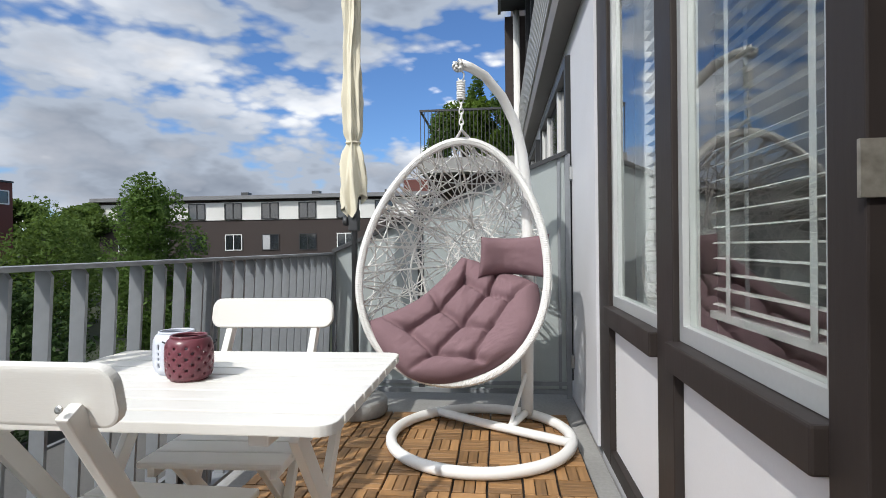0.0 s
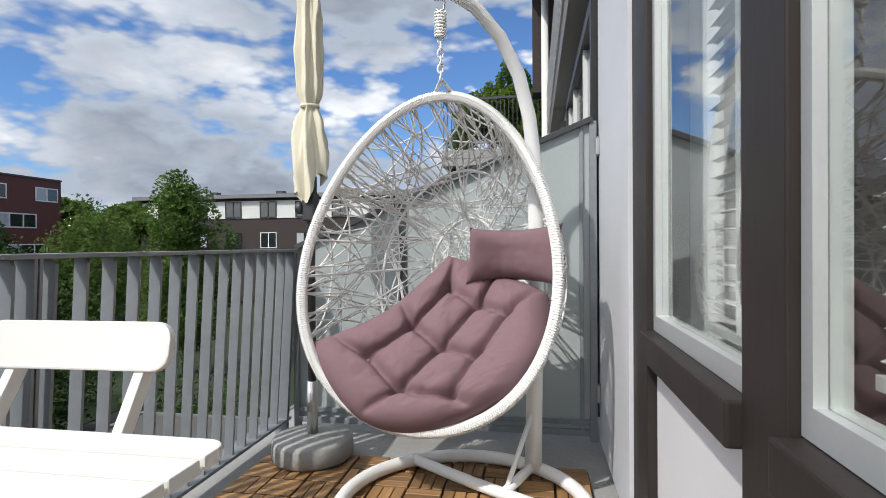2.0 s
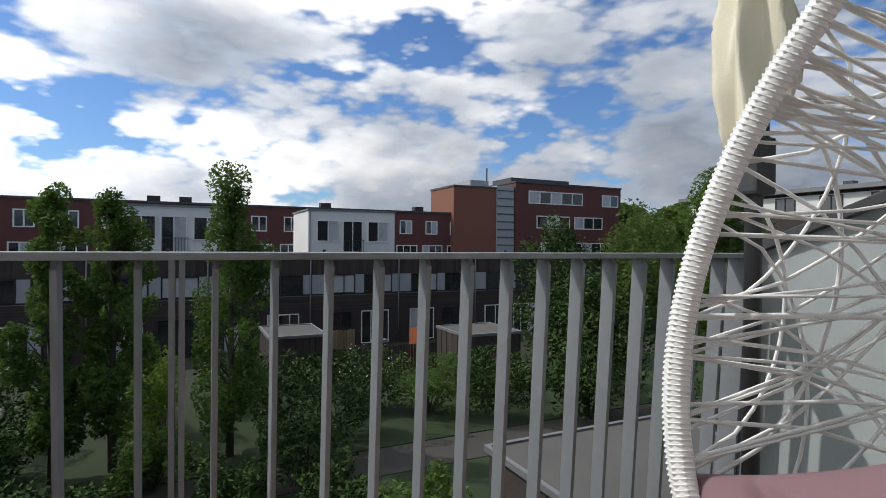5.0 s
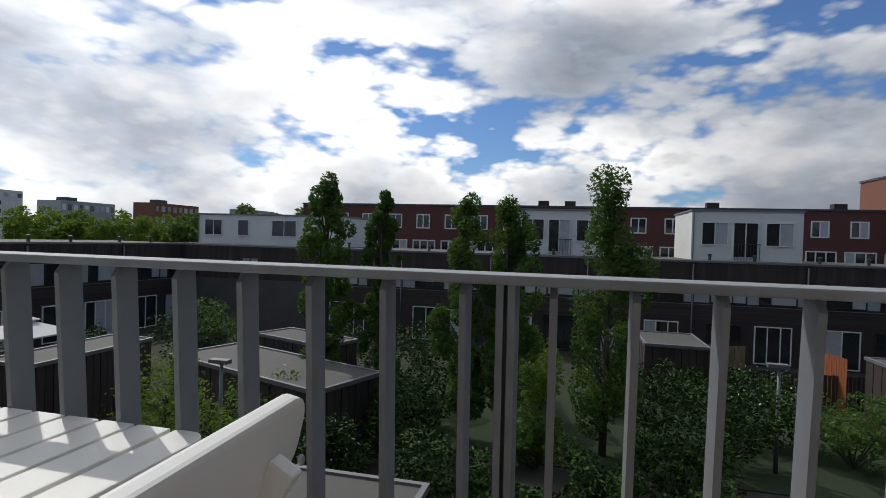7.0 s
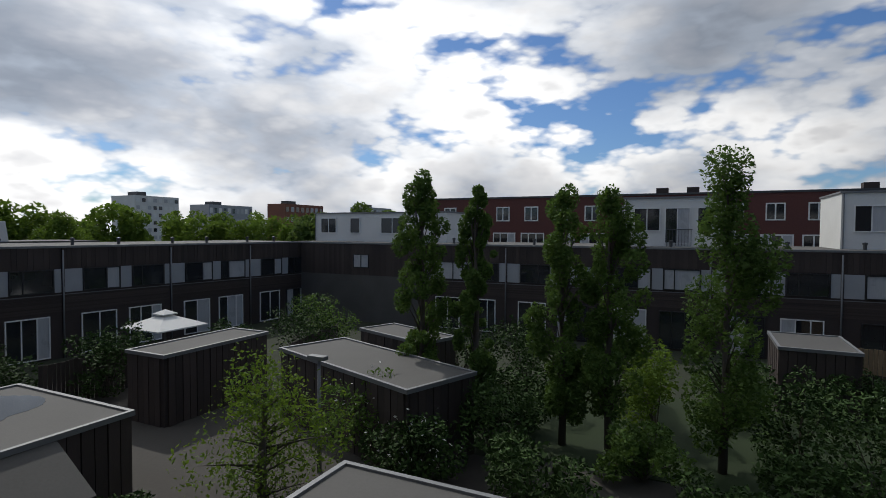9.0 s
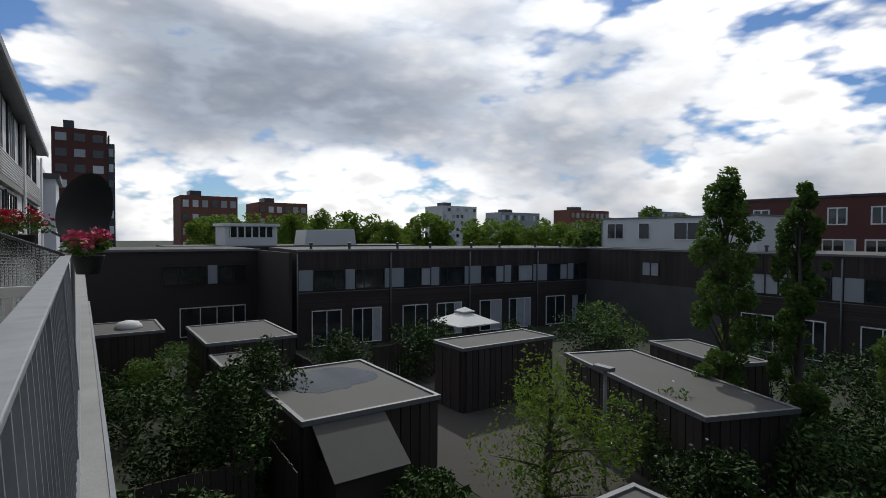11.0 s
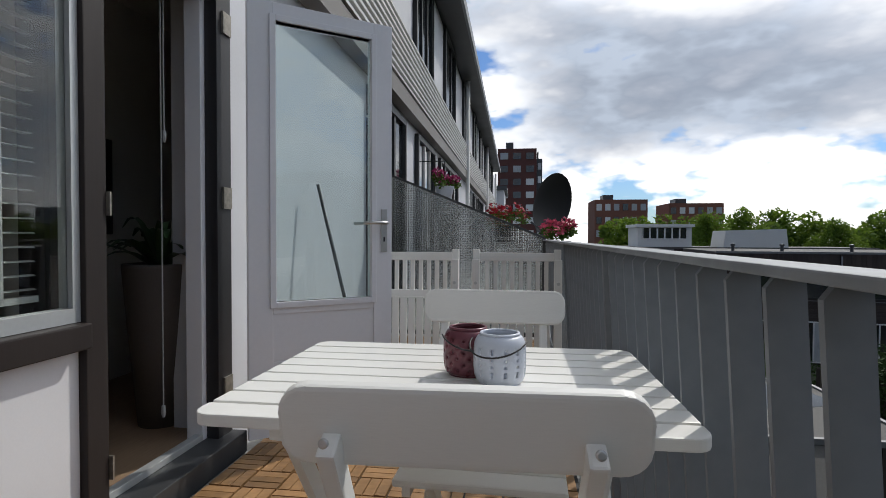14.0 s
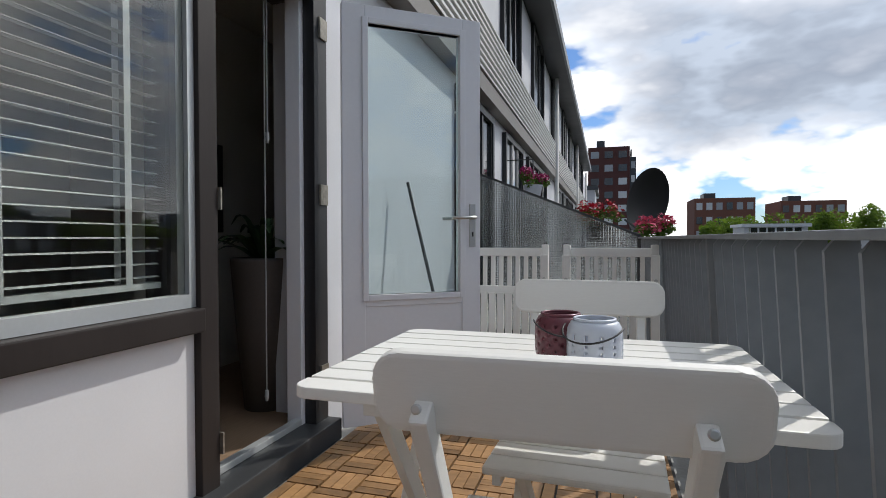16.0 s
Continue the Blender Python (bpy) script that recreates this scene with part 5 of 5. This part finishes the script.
H = 2.6
wet = shed((-9.95, -15.1, G), 0, 3.85, 5.0, H, "dark board shed with wet flat felt roof", True)
WATER = mat("standing_rain_water", (0.03, 0.03, 0.028), 0.03, grain=0.1, scale=3, bump=0.0, stain=0.1, obj=False)
gloss = WATER.node_tree.nodes["Principled BSDF"].inputs["Roughness"]
WATER.node_tree.links.remove(gloss.links[0])
gloss.default_value = 0.02
edge_pts = []
for i in range(64):
    a = math.tau * i / 64
    wob = 1 + 0.22 * noise.noise(Vector((math.cos(a) * 1.6, math.sin(a) * 1.6, 4.0))) + 0.08 * noise.noise(Vector((math.cos(a) * 5, math.sin(a) * 5, 9.0)))
    edge_pts.append((min(3.7, max(0.15, 1.95 + 1.7 * wob * math.cos(a))), min(3.4, max(0.15, 1.6 + 1.35 * wob * math.sin(a)))))
part("puddle", prism(edge_pts, "z", H - 0.019, H - 0.013), WATER, wet, "still rain water standing on the felt")
shed((-4.9, -29.0, G), 0, 3.4, 3.6, H, "dark shed with a white roof dome")
rd = thing("roof_dome", "white plastic roof light dome on the shed", "roof light", pose(-3.6, -27.0, G + H - 0.02))
part("dome", lathe([(0.6, 0.0), (0.58, 0.12), (0.45, 0.28), (0.2, 0.36), (0.0, 0.38)], 24), RENDERW, rd, smooth=True)
shed((-9.6, -25.8, G), 0, 3.65, 4.85, H, "dark board shed with flat grey felt roof")
shed((-19.6, -10.85, G), -20, 2.8, 7.3, H, "long dark board shed with flat grey roof")
shed((-19.1, -16.6, G), 0, 4.95, 2.0, H, "dark board shed with roof light")
shed((-23.5, -10.8, G), -21, 1.9, 4.2, H, "dark board shed beyond the trees")
shed((-10.4, 7.6, G), 0, 3.6, 5.2, H, "concrete garage with flat gravel roof", False)
shed((-26.2, 13.8, G), 0, 3.2, 3.2, H, "dark garden shed with flat roof")
shed((-29.5, 5.2, G), 0, 3.6, 2.6, H, "dark garden shed with pale roof edge")
shed((-7.6, -20.6, G), 0, 1.6, 2.2, 2.2, "small grey garden shed")
shed((-9.9, -3.7, G), 0, 2.4, 3.2, H, "dark board shed under the balcony")
pr = thing("lean_to", "sloping grey sheet lean-to roof on the shed", "shed roof", pose(-8.25, -10.1, G))
part("sheet", moved(boxm((0, 1.95, 0, 1.65, 0, 0.05)), Matrix.Translation((0, 0, 2.46)) @ Matrix.Rotation(radians(-33), 4, "X")), ROOFF, pr)
part("wall", boxm((0.1, 1.85, 0.05, 1.25, 0, 1.6)), TIMBER, pr)
pv = thing("garden_parasol", "open white square parasol in a garden", "parasol", pose(-18.9, -20.9, G))
part("canopy", moved(lathe([(1.9, 0), (1.9, 0.06), (0.35, 0.55), (0.0, 0.62)], 4), Matrix.Translation((0, 0, 2.35)) @ Matrix.Rotation(radians(45), 4, "Z")), RENDERW, pv)
part("canopy_vent", moved(lathe([(0.55, 0), (0.55, 0.05), (0.0, 0.25)], 4), Matrix.Translation((0, 0, 2.95)) @ Matrix.Rotation(radians(45), 4, "Z")), RENDERW, pv)
part("pole", tubem([(0, 0, 0), (0, 0, 2.9)], 0.04, 8), TRIMM, pv)
for x0, y0, x1, y1, h, m in ((-9.6, -21.5, -9.6, -16.0, 1.8, TIMBER), (-20, -20.5, -13, -20.3, 1.8, TIMBER), (-26, -16, -20, -14.5, 1.8, TIMBER), (-27.5, 6.5, -27.5, 18.5, 1.5, TIMBER), (-28.5, 13.2, -26.9, 13.5, 2.3, ORANGE), (-30.0, 8.36, -30.0, 10.51, 2.07, BAMBOO), (-5.0, -10.5, -1.9, -10.4, 1.8, TIMBER), (-5.7, -12, -5.6, -9, 1.9, TIMBER)):
    f = thing("fence", {TIMBER: "dark board garden fence", BAMBOO: "pale split bamboo garden fence"}.get(m, "orange stained slatted fence panel"), "fence", group="garden fences")
    d = Vector((x1 - x0, y1 - y0))
    n = int(d.length / 0.16)
    for i in range(n):
        q = i / n
        bm = boxm((-0.07, 0.07, -0.012, 0.012, 0, h + random.uniform(-0.03, 0.03)))
        part("board", moved(bm, Matrix.Translation((x0 + d.x * q, y0 + d.y * q, G)) @ Matrix.Rotation(math.atan2(d.y, d.x), 4, "Z")), m, f)
lp = thing("street_lamp", "grey street lamp with flat rectangular head", "street lamp", pose(-13.9, -7.55, G))
part("post", tubem([(0, 0, 0), (0, 0, 3.3)], [0.07, 0.045], 10), TRIMM, lp, smooth=True)
part("head", boxm((-0.12, 0.12, -0.35, 0.25, 3.3, 3.42)), TRIMM, lp, bevel=0.02)
l2 = copy_thing(lp, pose(-19.2, 8.2, G))

# ---- plants ----


def leaf_cloud(blobs, count, size, rng):
    """Many small bent leaves scattered through blobs (centre, radii), denser at the surface."""
    V, F = [], []
    tot = sum(b[1][0] * b[1][2] for b in blobs)
    for (c, r) in blobs:
        for _ in range(max(8, int(count * r[0] * r[2] / tot))):
            d = Vector((rng.gauss(0, 1), rng.gauss(0, 1), rng.gauss(0, 1))).normalized()
            p = Vector(c) + Vector((d.x * r[0], d.y * r[1], d.z * r[2])) * (0.55 + 0.5 * rng.random() ** 0.6)
            s = size * rng.uniform(0.6, 1.4)
            a = Vector((rng.gauss(0, 1), rng.gauss(0, 1), rng.gauss(0, 0.7))).normalized()
            b = a.orthogonal().normalized()
            b = (b * math.cos(rng.random() * 6) + a.cross(b) * math.sin(rng.random() * 6))
            n0 = len(V)
            V += [p - a * s, p + b * s * 0.45, p + a * s, p - b * s * 0.45]
            F += [(n0, n0 + 1, n0 + 2), (n0, n0 + 2, n0 + 3)]
    me = bpy.data.meshes.new("crown")
    me.from_pydata([tuple(v) for v in V], [], F)
    return me


def crown(parent, blobs, count, size, m, seed, label=""):
    me = leaf_cloud(blobs, count, size, random.Random(seed))
    me.materials.append(m)
    ob = new("crown", me)
    ob.parent = parent
    if label:
        ob["label"] = label
    return ob


def tree(x, y, h, spread, m, label, seed, base=0.25, count=5000, size=0.09, slim=True):
    rng = random.Random(seed)
    t = thing("tree", label, "tree", pose(x, y, G), group="courtyard trees")
    lean = [Vector((rng.uniform(-0.15, 0.15) * f, rng.uniform(-0.15, 0.15) * f, h * f)) for f in (0, 0.25, 0.5, 0.75, 0.97)]
    bm = tubem(lean, [0.13, 0.11, 0.085, 0.05, 0.015], 8)
    blobs = []
    for i in range(54 if slim else 60):
        f = base + (1 - base) * (i + rng.random()) / (54 if slim else 60)
        wdt = spread * (math.sin(math.pi * min(0.97, max(0.06, (f - base) / (1 - base) * 0.86 + 0.12))) ** 0.75)
        a = rng.uniform(0, math.tau)
        rr = wdt * rng.uniform(0.25, 0.95)
        c = Vector((math.cos(a) * rr, math.sin(a) * rr, h * f))
        s = rng.uniform(0.14, 0.4) * spread if slim else rng.uniform(0.2, 0.36) * spread
        blobs.append((c, (s, s, s * rng.uniform(0.9, 1.7))))
        k0 = lean[0].lerp(lean[4], max(0.1, f - 0.12))
        add_tube(bm, [k0, k0.lerp(c, 0.6) + Vector((0, 0, 0.05 * h * 0.2)), c], [0.03, 0.018, 0.006], 5)
    part("trunk", bm, BARK, t, "grey slender trunk with branches", smooth=True)
    crown(t, blobs, count, size, m, seed)
    return t


for i, (x, y, h, sp) in enumerate(((-19.0, -6.9, 8.9, 1.1), (-19.0, -4.75, 8.5, 0.8), (-19.0, -1.65, 8.3, 1.1), (-19.2, -0.2, 8.2, 1.15), (-19.0, 3.05, 9.0, 1.4))):
    tree(x, y, h, sp, LEAF_A, "slender green columnar tree in the courtyard", 20 + i, 0.14, 17000, 0.07)
tree(-18.7, 26.0, 9.9, 2.6, LEAF_A, "broad green tree beyond the railing", 31, 0.2, 22000, 0.11, False)
tree(-27.5, 22.5, 7.5, 3.2, LEAF_B, "dark green garden tree by the terrace", 32, 0.15, 9000, 0.13, False)
tree(-17.5, 16.5, 5.2, 2.4, LEAF_B, "dark green low tree beside the path", 33, 0.15, 9000, 0.1, False)
tree(-34.0, 36.0, 8.6, 4.2, LEAF_D, "dark leafy tree between the buildings", 34, 0.15, 9000, 0.17, False)
tree(-41.0, 45.0, 9.5, 4.5, LEAF_D, "dark leafy tree between the buildings", 35, 0.15, 9000, 0.18, False)
tree(-11.6, -7.5, 3.3, 2.05, LEAF_C, "small airy shrub tree with yellow-green leaves", 36, 0.15, 5200, 0.06, False)
tree(-6.2, -14.0, 3.6, 1.4, LEAF_B, "dense dark garden shrub tree", 37, 0.1, 6000, 0.07, False)
tree(-4.9, -11.6, 3.4, 1.3, LEAF_B, "dense dark garden shrub tree", 38, 0.1, 6000, 0.07, False)


def bush(x, y, r, h, m, label, seed, count=2600, size=0.08, petals=None):
    rng = random.Random(seed)
    b = thing("bush", label, "bush", pose(x, y, G), group="garden bushes")
    blobs = [(Vector((rng.uniform(-r, r) * 0.7, rng.uniform(-r, r) * 0.7, h * rng.uniform(0.2, 0.85))), (r * rng.uniform(0.25, 0.5),) * 2 + (h * rng.uniform(0.15, 0.3),)) for _ in range(14)]
    bm = bmesh.new()
    for c, _ in blobs:
        add_tube(bm, [(0, 0, 0), tuple(c * 0.5 + Vector((0, 0, 0.1))), tuple(c)], [0.03, 0.02, 0.006], 5)
    part("stem", bm, BARK, b)
    crown(b, blobs, count, size, m, seed)
    if petals:
        me = leaf_cloud([(c + Vector((0, 0, h * 0.12)), rr) for c, rr in blobs], int(count * 0.04), size * 0.7, rng)
        me.materials.append(petals)
        o = new("blossom", me)
        o.parent = b
    return b


spots = ((-15.2, -6.6, 1.5, 2.6, LEAF_A, PETAL_W), (-14.2, -4.6, 1.2, 1.9, LEAF_B, PETAL_W), (-21.5, 1.08, 1.5, 3.0, LEAF_C, None), (-23.5, -4.2, 2.0, 3.2, LEAF_B, None), (-22.0, 8.8, 1.5, 2.4, LEAF_B, PETAL_W), (-23.0, -16.0, 2.0, 3.6, LEAF_B, None), (-26.5, -17.5, 2.2, 3.4, LEAF_A, None), (-15.4, -20.0, 1.4, 2.9, LEAF_B, None), (-12.4, -22.5, 1.5, 2.6, LEAF_B, None), (-9.5, 14.5, 1.6, 2.0, LEAF_B, None), (-10.6, 6.2, 1.1, 2.0, LEAF_A, None), (-14.5, 3.0, 1.3, 1.5, LEAF_B, None), (-21.0, 5.2, 1.6, 2.6, LEAF_B, None), (-21.5, 13.8, 1.6, 2.4, LEAF_B, None), (-6.7, -17.6, 1.2, 2.2, LEAF_C, None), (-25.0, -8.0, 1.9, 3.0, LEAF_B, None), (-24.6, -0.8, 1.7, 2.6, LEAF_B, None), (-12.5, 18.0, 2.2, 2.6, LEAF_B, None), (-19.5, 20.0, 2.2, 3.0, LEAF_B, None), (-3.6, -13.5, 1.5, 2.6, LEAF_B, None), (-20.6, -18.6, 1.3, 2.6, LEAF_B, None), (-8.0, 3.0, 1.3, 1.6, LEAF_B, None), (-3.2, -18.5, 1.6, 2.6, LEAF_B, None), (-4.6, -22.5, 1.6, 2.4, LEAF_A, None), (-2.9, -9.2, 1.2, 2.0, LEAF_B, None), (-8.2, -8.0, 1.2, 1.6, LEAF_B, None), (-26.6, 8.0, 1.5, 2.0, LEAF_B, None), (-19.6, -3.4, 1.4, 2.2, LEAF_B, None), (-17.4, 1.0, 1.2, 1.6, LEAF_A, None), (-18.6, 6.6, 1.7, 2.6, LEAF_B, None), (-16.6, 5.0, 1.4, 1.7, LEAF_B, None), (-20.4, 10.8, 1.7, 2.6, LEAF_A, None), (-18.8, 13.0, 1.8, 2.8, LEAF_B, None), (-13.2, 5.2, 1.0, 1.4, LEAF_B, None), (-14.2, -1.2, 1.4, 2.2, LEAF_B, None), (-17.0, -3.4, 1.5, 2.4, LEAF_B, None), (-12.6, 0.8, 1.0, 1.5, LEAF_B, None), (-24.4, 3.8, 1.6, 2.4, LEAF_B, None))
for i, (x, y, r, h, m, pt) in enumerate(spots):
    bush(x, y, r, h, m, "white-flowering green garden bush" if pt else ("bright green garden bush" if m is LEAF_C else "dark green garden bush"), 60 + i, 3400, 0.075, pt)

# far belts of trees
rng = random.Random(90)
for name, pts in (("far_trees", [(-16 - i * 2.6 + rng.uniform(-1.5, 1.5), -82 - rng.uniform(0, 10), rng.uniform(8.6, 11.2)) for i in range(72)]), ("far_trees", [(-70 - rng.uniform(0, 18), -62 + i * 3.4, rng.uniform(9.0, 11.5)) for i in range(14)]), ("far_trees", [(-62 + i * 3.0, 78 + rng.uniform(-3, 3), rng.uniform(10.0, 15.0)) for i in range(8)]), ("far_trees", [(-66 + i * 2.6, 66 + rng.uniform(-5, 3), rng.uniform(10.5, 13.5)) for i in range(7)])):
    t = tagged(new(name), "dense belt of leafy trees beyond the houses", "trees", kind="stuff")
    blobs = []
    for x, y, h in pts:
        for _ in range(9):
            r = rng.uniform(0.9, 1.9)
            blobs.append((Vector((x + rng.uniform(-2.2, 2.2), y + rng.uniform(-2, 2), G + h * rng.uniform(0.45, 0.92))), (r, r, r * 0.85)))
    crown(t, blobs, 72000 if len(pts) > 40 else 26000, 0.38, LEAF_C if len(pts) > 40 else LEAF_D, int(pts[0][0]))
for i, (x, y, h) in enumerate(((-31, -72, 9.4), (-26, -70, 8.8), (-44, -75, 8.0))):
    tree(x, y, h + 0.4, 3.4, LEAF_C, "bright green tree behind the far roofs", 120 + i, 0.2, 7000, 0.2, False)

# neighbour's terrace with plants, north
nbk = thing("upper_terrace", "planted roof terrace of the next building with steel railing", "terrace", kind="structure")
part("slab", boxm((-2.35, 0.0, 12.2, 17.0, 2.75, 3.1)), CONCRETE, nbk)
part("soffit_beam", boxm((-2.2, 0.0, 12.6, 16.8, 2.45, 2.745)), TIMBER, nbk)
part("top_rail", boxm((-2.33, 0.0, 12.24, 12.28, 4.2, 4.25), (-2.33, -2.29, 12.28, 17.0, 4.2, 4.25)), SLATE, nbk)
for i in range(26):
    x = -2.31 + i * 0.09
    part("bar", boxm((x - 0.008, x + 0.008, 12.25, 12.27, 3.1, 4.2)), SLATE, nbk)
part("wall", boxm((0.0, 6, 9.05, 30.0, -6, 9.0), (-0.35, 0.0, 9.1, 9.5, 3.4, 5.0)), BRICKD, nbk)
for i, (x, y, h, r) in enumerate(((-1.9, 12.9, 1.3, 0.5), (-1.3, 13.0, 1.7, 0.55), (-0.7, 13.1, 1.5, 0.5), (-0.3, 12.9, 1.9, 0.4), (-1.0, 14.2, 2.4, 0.4))):
    b = bush(x, y, r, h, LEAF_C if i in (1, 2) else LEAF_A, "leafy potted shrub on the upper terrace", 140 + i, 4200, 0.055, PETAL_W if i == 0 else None)
    b.location.z = 3.1

# south neighbour: dish, flower pots
dish = thing("satellite_dish", "black satellite dish on a pole at the neighbour's railing", "satellite dish", pose(-1.74, -4.6, 0))
bm = bmesh.new()
rings = []
for i in range(7):
    r = 0.40 * i / 6
    rings.append([bm.verts.new((r * math.cos(math.tau * k / 32) * 0.92, 0.10 * (i / 6) ** 2, r * math.sin(math.tau * k / 32))) for k in range(32)])
for u, v in zip(rings, rings[1:]):
    for k in range(32):
        bm.faces.new((u[k], u[(k + 1) % 32], v[(k + 1) % 32], v[k]))
bmesh.ops.remove_doubles(bm, verts=bm.verts[:], dist=0.0005)
d0 = part("reflector", moved(bm, Matrix.Translation((0, 0, 1.42)) @ Matrix.Rotation(radians(48), 4, "Z") @ Matrix.Rotation(radians(-12), 4, "X")), BLACK, dish, "black dish", smooth=True)
part("pole", tubem([(0.05, -0.1, 0.0), (0.05, -0.1, 1.45)], 0.02, 8), TRIMM, dish)
part("arm", tubem([(0.0, 0.05, 1.05), (0.2, 0.45, 1.18)], 0.012, 6), SLATE, dish)


def flower_pot(x, y, z, pm, potm, label, seed, r=0.16):
    t = thing("flower_pot", label, "flower pot", pose(x, y, z), group="neighbour's flower pots")
    part("pot", lathe([(0.0, 0.0), (r * 0.6, 0.0), (r * 0.8, 0.16), (r * 0.85, 0.17), (r * 0.7, 0.17), (0.0, 0.15)], 20), potm, t, smooth=True)
    blobs = [(Vector((random.uniform(-r, r), random.uniform(-r, r), 0.2 + random.uniform(0, 0.1))), (r * 0.5, r * 0.5, r * 0.4)) for _ in range(7)]
    crown(t, blobs, 500, 0.025, LEAF_A, seed)
    me = leaf_cloud([(c + Vector((0, 0, 0.07)), q) for c, q in blobs], 420, 0.026, random.Random(seed))
    me.materials.append(pm)
    o = new("blossom", me)
    o.parent = t


flower_pot(-1.82, -3.7, 0.80, PETAL_P, BLACK, "pink geraniums in a pot hung on the railing", 201)
flower_pot(-1.25, -4.4, 0.985, PETAL_R, BLACK, "red geraniums in a dark pot", 202, 0.2)
flower_pot(-0.34, -5.5, 1.56, mat("magenta_petals", (0.4, 0.02, 0.14), 0.6, rand=0.3, island=True), PALEBLUE, "magenta petunias in a pale hanging basket", 203, 0.17)
hb = thing("basket_bracket", "black scrolled wall bracket holding a hanging basket", "bracket")
part("arm", tubem([(0.0, -5.5, 2.1), (-0.34, -5.5, 2.1), (-0.34, -5.5, 1.7)], 0.01, 6), BLACK, hb)
st = thing("plant_stand", "dark plant stand behind the screen", "stand", pose(-1.25, -4.4, 0))
part("top", boxm((-0.2, 0.2, -0.2, 0.2, 0.94, 0.98)), SLATE, st)
for x in (-0.17, 0.17):
    for y in (-0.17, 0.17):
        part("leg", boxm((x - 0.015, x + 0.015, y - 0.015, y + 0.015, -0.03, 0.94)), SLATE, st)
# neighbour greenery seen under the north screen
for i, x in enumerate((-1.15, -0.95, -0.6)):
    b = bush(x, 3.75, 0.16, 0.2, LEAF_C, "low green plants in the neighbour's trough", 160 + i, 500, 0.025)
    b.location.z = -0.035
structure("floor", boxm((-1.86, 0.0, -31.5, SOUTH - 0.5, -0.30, -0.035)), CONCRETE, "concrete balcony slab of the neighbours")
structure("wall_under", boxm((-1.3, 0.3, -31.5, 9.0, G, -0.3)), BRICKD, "dark brick wall under the balconies")

for x0, x1, y0, y1 in ((-31.0, -7.5, -52.0, -46.0),):
    hb_ = thing("terraced_house", "dark brick house under a flat roof behind the row", "house", group="dark terraced houses")
    part("wall", boxm((x0, x1, y0, y1, G, 0.0)), BRICKD, hb_)
    part("roof", boxm((x0 - 0.1, x1 + 0.1, y0 - 0.1, y1 + 0.1, 0.004, 0.155)), ROOFF, hb_)
